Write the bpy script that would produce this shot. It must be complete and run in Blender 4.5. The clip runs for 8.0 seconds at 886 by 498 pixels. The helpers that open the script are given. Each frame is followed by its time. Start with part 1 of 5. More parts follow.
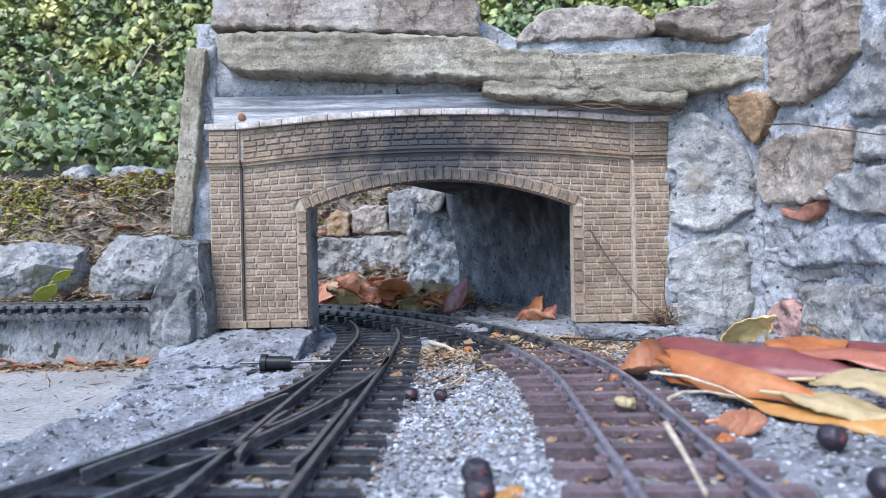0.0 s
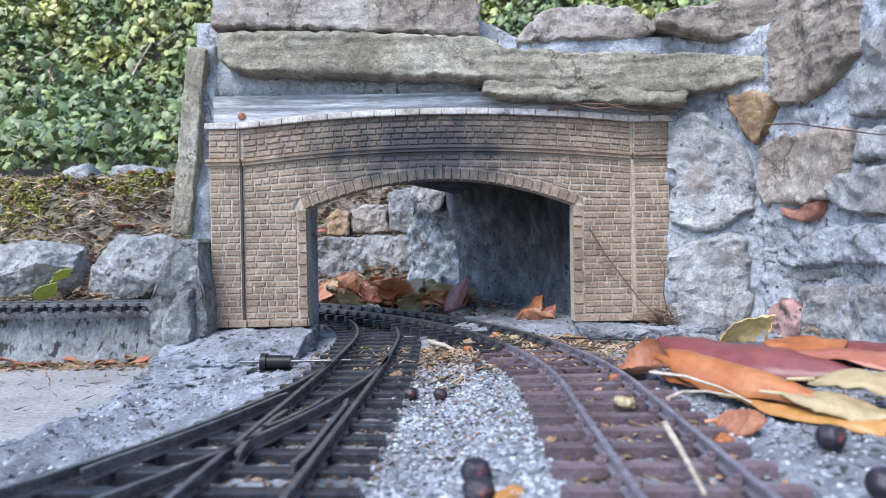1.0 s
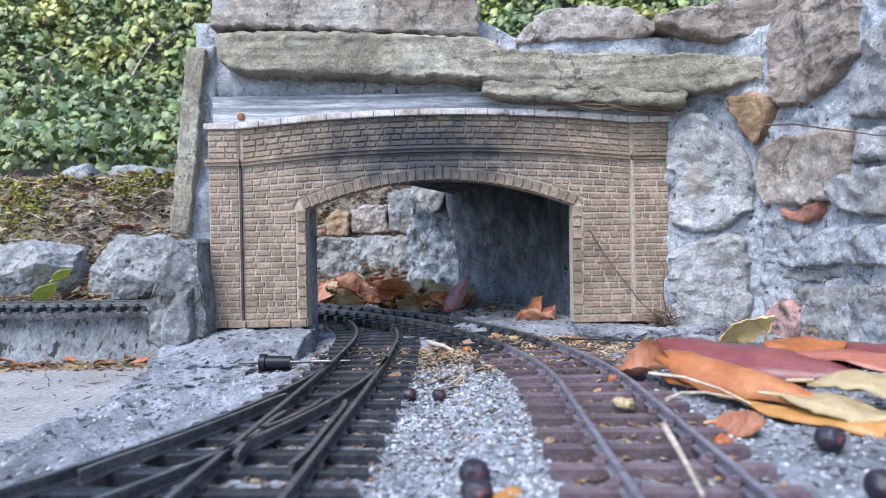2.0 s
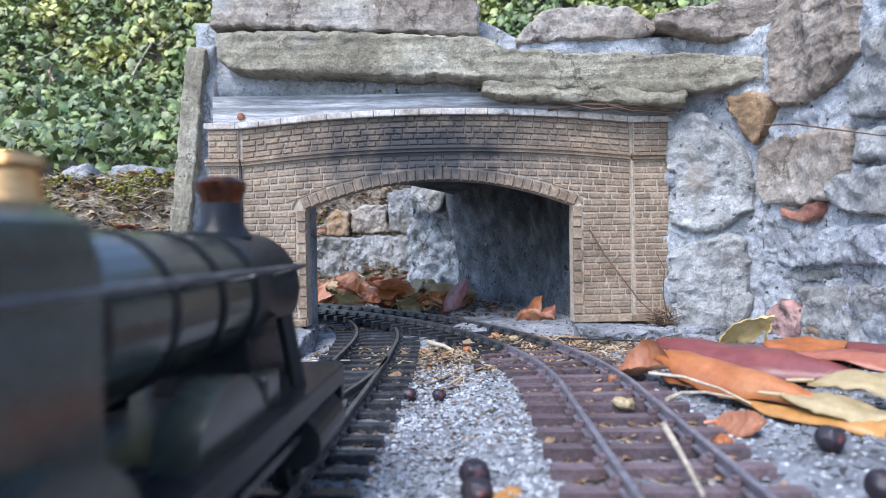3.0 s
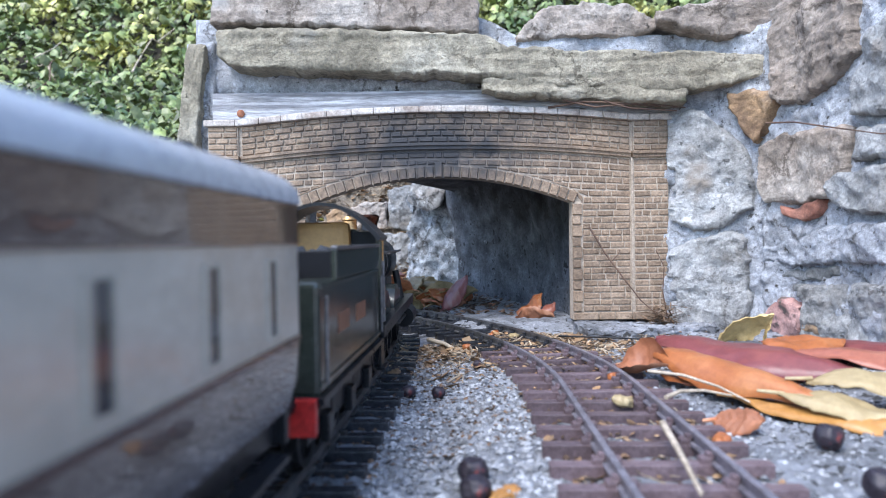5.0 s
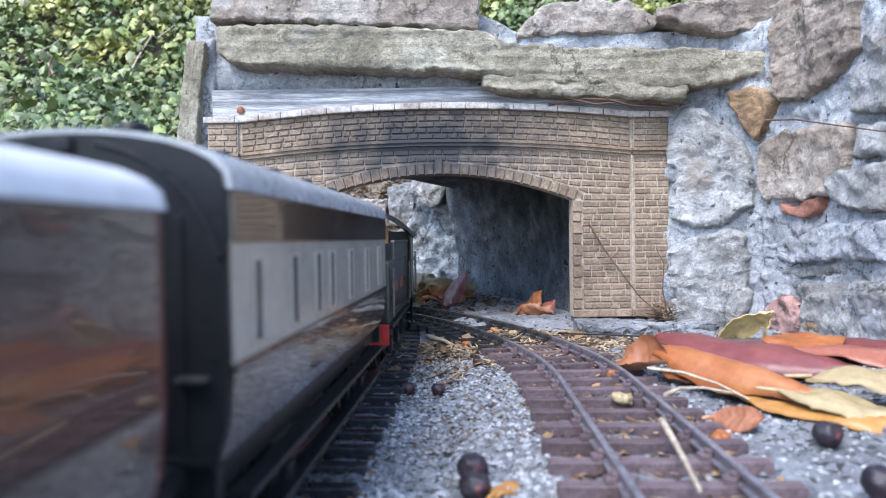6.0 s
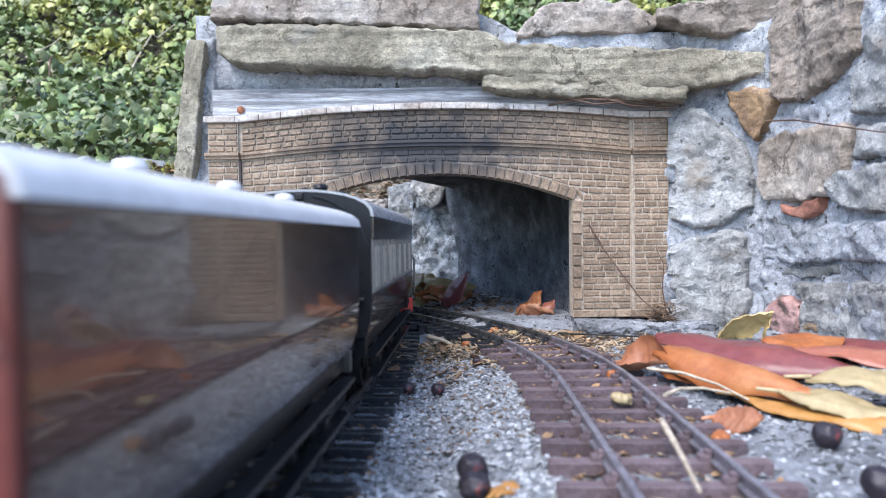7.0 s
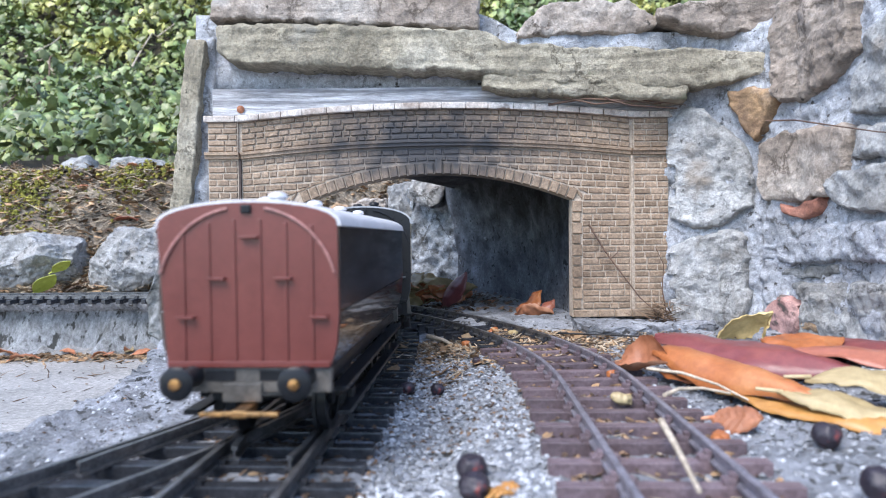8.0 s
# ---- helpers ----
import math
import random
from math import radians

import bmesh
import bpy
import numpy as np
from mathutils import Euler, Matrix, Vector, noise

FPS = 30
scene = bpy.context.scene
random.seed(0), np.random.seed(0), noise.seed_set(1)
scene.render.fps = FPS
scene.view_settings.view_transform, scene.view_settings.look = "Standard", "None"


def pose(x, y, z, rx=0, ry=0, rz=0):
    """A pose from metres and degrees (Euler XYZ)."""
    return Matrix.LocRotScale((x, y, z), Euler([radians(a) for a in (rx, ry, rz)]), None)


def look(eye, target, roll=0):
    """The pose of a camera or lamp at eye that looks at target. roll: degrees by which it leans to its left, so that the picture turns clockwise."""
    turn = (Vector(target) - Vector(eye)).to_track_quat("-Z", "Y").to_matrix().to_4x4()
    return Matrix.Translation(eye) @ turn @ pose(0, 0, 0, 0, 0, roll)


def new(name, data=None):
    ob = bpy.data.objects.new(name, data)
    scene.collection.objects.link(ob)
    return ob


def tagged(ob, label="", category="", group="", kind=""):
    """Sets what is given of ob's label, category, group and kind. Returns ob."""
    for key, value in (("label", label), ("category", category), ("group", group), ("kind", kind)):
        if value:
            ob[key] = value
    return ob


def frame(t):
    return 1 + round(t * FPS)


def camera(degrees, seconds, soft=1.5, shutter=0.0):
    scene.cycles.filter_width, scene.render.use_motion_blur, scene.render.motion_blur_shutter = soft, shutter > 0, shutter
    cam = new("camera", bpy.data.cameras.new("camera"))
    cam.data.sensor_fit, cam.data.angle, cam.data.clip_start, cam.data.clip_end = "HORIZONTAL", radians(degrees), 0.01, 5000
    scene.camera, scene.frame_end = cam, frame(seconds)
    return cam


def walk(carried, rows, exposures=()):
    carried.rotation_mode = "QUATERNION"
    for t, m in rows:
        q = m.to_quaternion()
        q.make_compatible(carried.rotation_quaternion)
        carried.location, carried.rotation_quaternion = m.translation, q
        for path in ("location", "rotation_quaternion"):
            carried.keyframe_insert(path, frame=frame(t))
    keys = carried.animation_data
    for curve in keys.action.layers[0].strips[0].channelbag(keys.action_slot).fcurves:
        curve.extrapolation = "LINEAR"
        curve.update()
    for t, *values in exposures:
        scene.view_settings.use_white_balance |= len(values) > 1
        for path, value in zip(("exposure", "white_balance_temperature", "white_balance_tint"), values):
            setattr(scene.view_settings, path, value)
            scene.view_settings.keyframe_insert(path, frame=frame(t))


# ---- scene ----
# Lengths below are in millimetres where a name ends in nothing else; K turns them into metres.
K = 0.001

cam = camera(70, 8.0, 1.0, 0.4)


def eye(x, y, z, down, turn, lean):
    """A pose from the eye in millimetres and small angles in degrees: down, towards +x, and the picture's lean."""
    p = Vector((x, y, z)) * K
    return look(p, p + Vector((math.sin(radians(turn)), math.cos(radians(turn)), -math.tan(radians(down)))), -lean)


walk(cam, [
    (0.0, eye(0.0, 0.15, 37.3, 0.39, -0.005, 1.06)),
    (1.0, eye(0.06, 0.0, 37.46, 0.48, -0.005, 1.0)),
    (1.5, eye(0.3, 0.1, 37.55, 0.45, 0.005, 0.95)),
    (3.0, eye(0.35, 0.25, 37.5, 0.45, -0.01, 0.96)),
    (4.0, eye(0.46, 0.24, 37.6, 0.50, -0.025, 0.91)),
    (4.5, eye(0.46, 0.22, 37.66, 0.56, -0.02, 0.885)),
    (6.0, eye(0.55, 0.24, 37.66, 0.98, -0.035, 0.79)),
    (7.0, eye(0.50, 0.25, 37.67, 0.985, -0.01, 0.69)),
    (8.0, eye(0.50, 0.22, 37.8, 1.04, 0.0, 0.65))], [(0.0, 1.56, 6120, 10), (3.0, 1.62, 6120, 10), (4.5, 1.72, 6120, 10), (6.0, 1.78, 6200, 10), (8.0, 1.74, 6360, 10)])
cam.data.dof.use_dof = True
cam.data.dof.focus_distance, cam.data.dof.aperture_fstop = 0.27, 27.0

# ---- light: open shade under a bright sky ----
world = bpy.data.worlds.new("world")
scene.world = world
world.use_nodes = True
wn = world.node_tree.nodes
sky = wn.new("ShaderNodeTexSky")
sky.sky_type, sky.sun_disc = "NISHITA", False
sky.sun_elevation, sky.sun_rotation = radians(62), radians(230)
world.node_tree.links.new(sky.outputs[0], wn["Background"].inputs[0])
wn["Background"].inputs[1].default_value = 0.15
sun = new("sun", bpy.data.lights.new("sun", "SUN"))
sun.data.energy, sun.data.angle, sun.data.color = 1.5, radians(35), (1, 0.96, 0.92)
sun.matrix_world = look((-0.65, -0.85, 1.6), (0, 0.2, 0))


# ---- materials ----
def material(name, colours, scale=200.0, rough=0.7, metal=0.0, bump=0.3, fine=6.0, depth=0.0006, spots=None, island=0.0, obj=0.0,
             coat=0.0, stretch=(1, 1, 1), spec=0.5, stain_or_shade=None, grain=1.0, cracks=None, bands=None):
    """Two scales of noise mix the colours; spots: (colour, scale, threshold); stain_or_shade: (colour, centre, radii)
    in metres, soot or painted shade;
    cracks: (colour, scale, width) of thin wandering lines; bands: (colour, scale, distortion) of wood grain."""
    m = bpy.data.materials.new(name)
    m.use_nodes = True
    n, l = m.node_tree.nodes, m.node_tree.links
    b = n["Principled BSDF"]
    b.inputs["Metallic"].default_value = metal
    b.inputs["Specular IOR Level"].default_value = spec
    b.inputs["Coat Weight"].default_value = coat
    b.inputs["Coat Roughness"].default_value = 0.05
    geo = n.new("ShaderNodeTexCoord")
    mp = n.new("ShaderNodeMapping")
    mp.inputs["Scale"].default_value = stretch
    l.new(geo.outputs["Object"], mp.inputs[0])

    def noise_node(sc, detail=6.0, r=0.6):
        t = n.new("ShaderNodeTexNoise")
        t.inputs["Scale"].default_value, t.inputs["Detail"].default_value, t.inputs["Roughness"].default_value = sc, detail, r
        l.new(mp.outputs[0], t.inputs["Vector"])
        return t

    def mix(a, b_, f, mode="MIX"):
        x = n.new("ShaderNodeMix")
        x.data_type, x.blend_type = "RGBA", mode
        for val, i in ((a, 6), (b_, 7)):
            if hasattr(val, "is_linked"):
                l.new(val, x.inputs[i])
            else:
                x.inputs[i].default_value = (*val, 1)
        if hasattr(f, "is_linked"):
            l.new(f, x.inputs[0])
        else:
            x.inputs[0].default_value = f
        return x.outputs[2]

    big, small = noise_node(scale), noise_node(scale * fine, 8.0, 0.72)
    micro = noise_node(scale * fine * 4.5, 5.0, 0.7)
    ramp = n.new("ShaderNodeValToRGB")
    e = ramp.color_ramp.elements
    e[0].position, e[1].position = 0.32, 0.68
    e[0].color, e[1].color = (*colours[0], 1), (*colours[-1], 1)
    for i, c in enumerate(colours[1:-1]):
        e.new(0.32 + 0.36 * (i + 1) / (len(colours) - 1)).color = (*c, 1)
    l.new(big.outputs[0], ramp.inputs[0])
    col = ramp.outputs[0]
    r2 = n.new("ShaderNodeMapRange")
    r2.inputs["From Min"].default_value, r2.inputs["From Max"].default_value = 0.3, 0.7
    r2.inputs["To Min"].default_value, r2.inputs["To Max"].default_value = 1 - 0.5 * grain, 1 + 0.4 * grain
    l.new(small.outputs[0], r2.inputs[0])
    r3 = n.new("ShaderNodeMapRange")
    r3.inputs["From Min"].default_value, r3.inputs["From Max"].default_value = 0.3, 0.7
    r3.inputs["To Min"].default_value, r3.inputs["To Max"].default_value = 1 - 0.3 * grain, 1 + 0.3 * grain
    l.new(micro.outputs[0], r3.inputs[0])
    both = n.new("ShaderNodeMath")
    both.operation = "MULTIPLY"
    l.new(r2.outputs[0], both.inputs[0])
    l.new(r3.outputs[0], both.inputs[1])
    grey = n.new("ShaderNodeCombineColor")
    for i in range(3):
        l.new(both.outputs[0], grey.inputs[i])
    col = mix(col, grey.outputs[0], 1.0, "MULTIPLY")
    if spots:
        for c, sc, th in spots:
            t = noise_node(sc, 3.0)
            s = n.new("ShaderNodeMapRange")
            s.inputs["From Min"].default_value, s.inputs["From Max"].default_value = th, th + (0.06 if sc > 80 else 0.2)
            l.new(t.outputs[0], s.inputs[0])
            col = mix(col, c, s.outputs[0])
    if cracks:
        c, sc, width = cracks
        warp = n.new("ShaderNodeVectorMath")
        warp.operation = "MULTIPLY_ADD"
        wob = noise_node(sc * 1.7, 5.0, 0.7)
        warp.inputs[1].default_value = (0.9 / sc,) * 3
        l.new(wob.outputs["Color"], warp.inputs[0])
        l.new(mp.outputs[0], warp.inputs[2])
        vor = n.new("ShaderNodeTexVoronoi")
        vor.feature = "DISTANCE_TO_EDGE"
        vor.inputs["Scale"].default_value = sc
        l.new(warp.outputs[0], vor.inputs["Vector"])
        gate = noise_node(sc * 0.8, 3.0)
        s = n.new("ShaderNodeMapRange")
        s.inputs["From Min"].default_value, s.inputs["From Max"].default_value = width, 0.0
        s.inputs["To Max"].default_value = 0.85
        l.new(vor.outputs["Distance"], s.inputs[0])
        s2 = n.new("ShaderNodeMapRange")
        s2.inputs["From Min"].default_value, s2.inputs["From Max"].default_value = 0.46, 0.58
        l.new(gate.outputs[0], s2.inputs[0])
        both2 = n.new("ShaderNodeMath")
        both2.operation = "MULTIPLY"
        l.new(s.outputs[0], both2.inputs[0])
        l.new(s2.outputs[0], both2.inputs[1])
        col = mix(col, c, both2.outputs[0])
    if bands:
        c, sc, dist = bands
        wv = n.new("ShaderNodeTexWave")
        wv.wave_type, wv.bands_direction = "BANDS", "Z"
        wv.inputs["Scale"].default_value, wv.inputs["Distortion"].default_value = sc, dist
        wv.inputs["Detail"].default_value, wv.inputs["Detail Scale"].default_value = 3.0, 1.2
        l.new(mp.outputs[0], wv.inputs["Vector"])
        s = n.new("ShaderNodeMapRange")
        s.inputs["From Min"].default_value, s.inputs["From Max"].default_value = 0.5, 1.0
        s.inputs["To Max"].default_value = 0.6
        l.new(wv.outputs["Fac"], s.inputs[0])
        col = mix(col, c, s.outputs[0])
    # dark ellipsoid: soot on the portal, painted shade in the tunnel lining
    if stain_or_shade:
        c, centre, radii = stain_or_shade
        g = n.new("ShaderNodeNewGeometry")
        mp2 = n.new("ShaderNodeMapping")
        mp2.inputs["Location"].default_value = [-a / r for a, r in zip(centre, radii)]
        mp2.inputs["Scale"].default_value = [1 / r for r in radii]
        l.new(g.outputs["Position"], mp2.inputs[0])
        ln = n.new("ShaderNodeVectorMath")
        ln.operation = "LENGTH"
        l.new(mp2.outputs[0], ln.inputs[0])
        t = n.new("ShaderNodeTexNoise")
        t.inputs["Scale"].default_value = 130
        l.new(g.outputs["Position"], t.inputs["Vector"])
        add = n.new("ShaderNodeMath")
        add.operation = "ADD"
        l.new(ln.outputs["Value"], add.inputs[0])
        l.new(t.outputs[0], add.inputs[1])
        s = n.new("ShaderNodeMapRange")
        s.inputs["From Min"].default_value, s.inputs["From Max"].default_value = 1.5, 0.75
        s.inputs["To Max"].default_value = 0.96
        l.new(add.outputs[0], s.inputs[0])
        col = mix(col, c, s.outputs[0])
    for amount, node, out in ((island, "ShaderNodeNewGeometry", "Random Per Island"), (obj, "ShaderNodeObjectInfo", "Random")):
        if amount:
            g = n.new(node)
            h = n.new("ShaderNodeHueSaturation")
            s = n.new("ShaderNodeMapRange")
            s.inputs["To Min"].default_value, s.inputs["To Max"].default_value = 1 - amount, 1 + amount
            l.new(g.outputs[out], s.inputs[0])
            l.new(s.outputs[0], h.inputs["Value"])
            l.new(col, h.inputs["Color"])
            col = h.outputs[0]
    l.new(col, b.inputs["Base Color"])
    rr = n.new("ShaderNodeMapRange")
    rr.inputs["To Min"].default_value, rr.inputs["To Max"].default_value = max(rough - 0.12, 0.02), min(rough + 0.12, 1)
    l.new(small.outputs[0], rr.inputs[0])
    l.new(rr.outputs[0], b.inputs["Roughness"])
    if bump:
        bp = n.new("ShaderNodeBump")
        bp.inputs["Strength"].default_value, bp.inputs["Distance"].default_value = bump, depth
        hsum = n.new("ShaderNodeMath")
        hsum.operation = "MULTIPLY_ADD"
        hsum.inputs[1].default_value = 0.35
        l.new(micro.outputs[0], hsum.inputs[0])
        l.new(small.outputs[0], hsum.inputs[2])
        l.new(hsum.outputs[0], bp.inputs["Height"])
        l.new(bp.outputs[0], b.inputs["Normal"])
    return m


CONCRETE = material("concrete", [(0.13, 0.138, 0.15), (0.25, 0.262, 0.29), (0.37, 0.39, 0.43)], 60, 0.9, bump=0.9, fine=9, depth=0.0014,
                    spots=[((0.05, 0.05, 0.05), 330, 0.58), ((0.46, 0.47, 0.50), 300, 0.66)])
MORTAR = material("mortar", [(0.30, 0.312, 0.34), (0.48, 0.50, 0.545), (0.62, 0.65, 0.70)], 45, 0.9, bump=1.0, fine=10, depth=0.002,
                  spots=[((0.13, 0.125, 0.12), 90, 0.66), ((0.07, 0.066, 0.062), 300, 0.64)], cracks=((0.09, 0.085, 0.08), 48, 0.05))
# Tunnel shade is painted in: dark mortar, blackest high up inside the bore.
LINING = material("shaded_lining", [(0.07, 0.077, 0.088), (0.15, 0.163, 0.185), (0.26, 0.283, 0.32)], 60, 0.92, bump=1.0, fine=10, depth=0.002,
                  spots=[((0.03, 0.03, 0.03), 260, 0.60), ((0.34, 0.36, 0.40), 200, 0.68)], stain_or_shade=((0.012, 0.012, 0.013), (0.06, 0.32, 0.096), (0.15, 0.24, 0.094)))
# Paler copy of the lining mortar: daylight on its end painted in.
BROKEN = material("lit_broken_mortar", [(0.18, 0.195, 0.215), (0.36, 0.39, 0.43), (0.52, 0.56, 0.61)], 70, 0.92, bump=1.0, fine=8, depth=0.002,
                  spots=[((0.06, 0.06, 0.06), 150, 0.62)], cracks=((0.05, 0.05, 0.05), 60, 0.06))
OLD_CONCRETE = material("old_concrete", [(0.15, 0.15, 0.14), (0.32, 0.325, 0.33), (0.45, 0.46, 0.475)], 55, 0.95, bump=0.9, fine=8, depth=0.002,
                        spots=[((0.06, 0.06, 0.055), 160, 0.57)], stretch=(1, 1, 0.4))
SANDSTONE = material("sandstone", [(0.23, 0.202, 0.148), (0.365, 0.325, 0.245), (0.47, 0.43, 0.345)], 26, 0.9, bump=1.0, fine=9, depth=0.0026, grain=1.0,
                     spots=[((0.19, 0.185, 0.12), 90, 0.66), ((0.37, 0.355, 0.32), 34, 0.64), ((0.09, 0.08, 0.06), 240, 0.66)], cracks=((0.10, 0.085, 0.06), 34, 0.03))
PINKSTONE = material("pink_sandstone", [(0.23, 0.185, 0.15), (0.38, 0.32, 0.27), (0.50, 0.455, 0.41)], 22, 0.9, bump=1.0, fine=9, depth=0.0026, grain=1.0,
                     spots=[((0.15, 0.115, 0.09), 60, 0.60), ((0.45, 0.44, 0.43), 40, 0.66), ((0.07, 0.06, 0.05), 230, 0.66)], cracks=((0.08, 0.06, 0.045), 40, 0.045))
GREYSTONE = material("grey_stone", [(0.22, 0.21, 0.195), (0.37, 0.37, 0.365), (0.52, 0.53, 0.54)], 24, 0.88, bump=1.0, fine=9, depth=0.0026, grain=1.0,
                     spots=[((0.27, 0.22, 0.17), 45, 0.58), ((0.10, 0.10, 0.10), 220, 0.65), ((0.56, 0.57, 0.59), 60, 0.66)], cracks=((0.10, 0.095, 0.09), 38, 0.04))
DARKSTONE = material("dark_grey_stone", [(0.11, 0.11, 0.10), (0.20, 0.205, 0.20), (0.36, 0.37, 0.38)], 30, 0.85, bump=1.0, fine=9, depth=0.0026, grain=1.1,
                     cracks=((0.04, 0.04, 0.035), 45, 0.05))
FARSTONE = material("weathered_rock", [(0.20, 0.19, 0.175), (0.32, 0.32, 0.315), (0.46, 0.465, 0.475)], 26, 0.9, bump=1.0, fine=9, depth=0.0026, grain=1.0,
                    spots=[((0.20, 0.16, 0.11), 30, 0.58), ((0.07, 0.07, 0.065), 160, 0.64)], cracks=((0.07, 0.065, 0.06), 36, 0.05))
OCHRESTONE = material("ochre_stone", [(0.16, 0.10, 0.06), (0.34, 0.22, 0.12), (0.42, 0.33, 0.26)], 60, 0.85, bump=0.9, fine=7, depth=0.0015)
BRICK = material("moulded_stone", [(0.19, 0.132, 0.088), (0.275, 0.197, 0.135), (0.355, 0.265, 0.19)], 120, 0.75, bump=0.7, fine=8, depth=0.0005,
                 obj=0.16, island=0.16, stain_or_shade=((0.03, 0.033, 0.04), (-0.006, 0.262, 0.076), (0.070, 0.2, 0.026)))
JOINT = material("pale_joint", [(0.35, 0.285, 0.22), (0.45, 0.375, 0.30)], 150, 0.85, bump=0.4, depth=0.0003,
                 stain_or_shade=((0.05, 0.05, 0.055), (-0.006, 0.262, 0.076), (0.070, 0.2, 0.026)))
GROOVE = material("dark_groove", [(0.04, 0.03, 0.026), (0.08, 0.06, 0.05)], 150, 0.9)
CAPSTONE = material("pale_cap", [(0.34, 0.28, 0.24), (0.50, 0.45, 0.41), (0.62, 0.59, 0.57)], 90, 0.8, bump=0.5, depth=0.0004, obj=0.08, spots=[((0.16, 0.12, 0.10), 90, 0.62)])
WEATHERED = material("weathered_wood", [(0.30, 0.30, 0.31), (0.46, 0.46, 0.48), (0.58, 0.59, 0.61)], 60, 0.85, bump=0.8, fine=4, depth=0.001, stretch=(0.25, 1, 3),
                     bands=((0.12, 0.12, 0.13), 24, 7.0))
SLEEPER_BLACK = material("black_sleeper", [(0.014, 0.016, 0.02), (0.05, 0.052, 0.06)], 300, 0.2, bump=0.3, depth=0.0003, obj=0.25)
SLEEPER_BROWN = material("brown_sleeper", [(0.088, 0.06, 0.066), (0.165, 0.125, 0.14)], 300, 0.38, bump=0.4, depth=0.0004, obj=0.25, spots=[((0.24, 0.22, 0.21), 160, 0.66)])
RAIL = material("rail_steel", [(0.10, 0.10, 0.105), (0.24, 0.24, 0.25)], 300, 0.34, metal=0.7, bump=0.2, depth=0.0002)
RAIL_BROWN = material("rail_tarnished", [(0.20, 0.19, 0.22), (0.38, 0.365, 0.42)], 300, 0.4, metal=0.6, bump=0.2, depth=0.0002)
SOIL = material("soil", [(0.11, 0.085, 0.063), (0.25, 0.205, 0.155), (0.40, 0.34, 0.265)], 70, 0.95, bump=1.0, fine=8, depth=0.002,
                spots=[((0.12, 0.13, 0.03), 25, 0.60)])
# Soil blackened in colour to give the shade between the ivy leaves.
SHADED_SOIL = material("shaded_soil", [(0.012, 0.011, 0.008), (0.035, 0.03, 0.018), (0.06, 0.055, 0.03)], 30, 0.95, bump=0.8, depth=0.003)
PATHWAY = material("path_screed", [(0.22, 0.215, 0.205), (0.32, 0.31, 0.30)], 25, 0.95, bump=0.7, fine=14, depth=0.001)
IVY = material("ivy_leaf", [(0.068, 0.108, 0.044), (0.165, 0.21, 0.068), (0.41, 0.39, 0.115)], 7, 0.42, bump=0.2, island=0.6, fine=5)
ENAMEL_BLACK = material("black_enamel", [(0.010, 0.011, 0.013), (0.018, 0.019, 0.022)], 90, 0.3, spec=0.16, bump=0.1, depth=0.0002, grain=0.25)
ENAMEL_GREEN = material("dark_green_enamel", [(0.022, 0.028, 0.024), (0.036, 0.043, 0.037)], 90, 0.17, bump=0.06, depth=0.0003, grain=0.6, spec=0.65,
                        spots=[((0.06, 0.055, 0.045), 60, 0.66)])
BROWN_GLOSS = material("chocolate_gloss", [(0.026, 0.014, 0.012), (0.036, 0.020, 0.017)], 16, 0.2, bump=0.16, depth=0.0009, coat=0.9, grain=0.25, spec=0.8, fine=5, stretch=(1, 0.5, 1))
CREAM = material("cream_gloss", [(0.36, 0.325, 0.27), (0.42, 0.38, 0.32)], 60, 0.2, bump=0.05, depth=0.0002, coat=0.3, grain=0.25)
RAIL_PINK = material("worn_red_plastic", [(0.25, 0.11, 0.095), (0.33, 0.16, 0.14)], 80, 0.4, bump=0.1, depth=0.0002)
RED_END = material("red_oxide_paint", [(0.105, 0.024, 0.020), (0.13, 0.032, 0.026)], 80, 0.33, bump=0.1, depth=0.0002, grain=0.3)
ROOF_WHITE = material("white_roof", [(0.46, 0.46, 0.48), (0.58, 0.58, 0.60)], 90, 0.42, bump=0.1, depth=0.0002, grain=0.3)
ROOF_GREY = material("grey_roof", [(0.26, 0.27, 0.29), (0.36, 0.37, 0.39)], 90, 0.28, bump=0.1, depth=0.0002, grain=0.25)
BRASS = material("brass", [(0.50, 0.26, 0.10), (0.66, 0.37, 0.16)], 90, 0.3, metal=1.0, bump=0.05, depth=0.0002)
COPPER = material("dull_copper", [(0.07, 0.028, 0.02), (0.14, 0.06, 0.038)], 90, 0.25, metal=1.0, bump=0.1, depth=0.0002)
DULL_ORANGE = material("dull_orange", [(0.10, 0.04, 0.022), (0.25, 0.10, 0.05)], 160, 0.4, bump=0.2, depth=0.0003)
# Tan pushed to orange: warm light on the backhead is in this colour.
LIT_TAN = material("lit_cab_tan", [(0.46, 0.25, 0.085), (0.56, 0.33, 0.12)], 90, 0.5, bump=0.1, depth=0.0002, grain=0.25)
REDPAINT = material("red_paint", [(0.40, 0.02, 0.02), (0.5, 0.03, 0.025)], 90, 0.4, bump=0.05, depth=0.0002)
BEAM = material("dusty_beam", [(0.05, 0.046, 0.042), (0.11, 0.10, 0.09)], 120, 0.45, bump=0.2, depth=0.0003)
STEEL = material("wheel_steel", [(0.10, 0.10, 0.11), (0.2, 0.2, 0.21)], 90, 0.4, metal=0.8, bump=0.1, depth=0.0002)
GLASS_DARK = material("dark_glazing", [(0.03, 0.035, 0.04), (0.05, 0.055, 0.06)], 60, 0.08, bump=0.0)
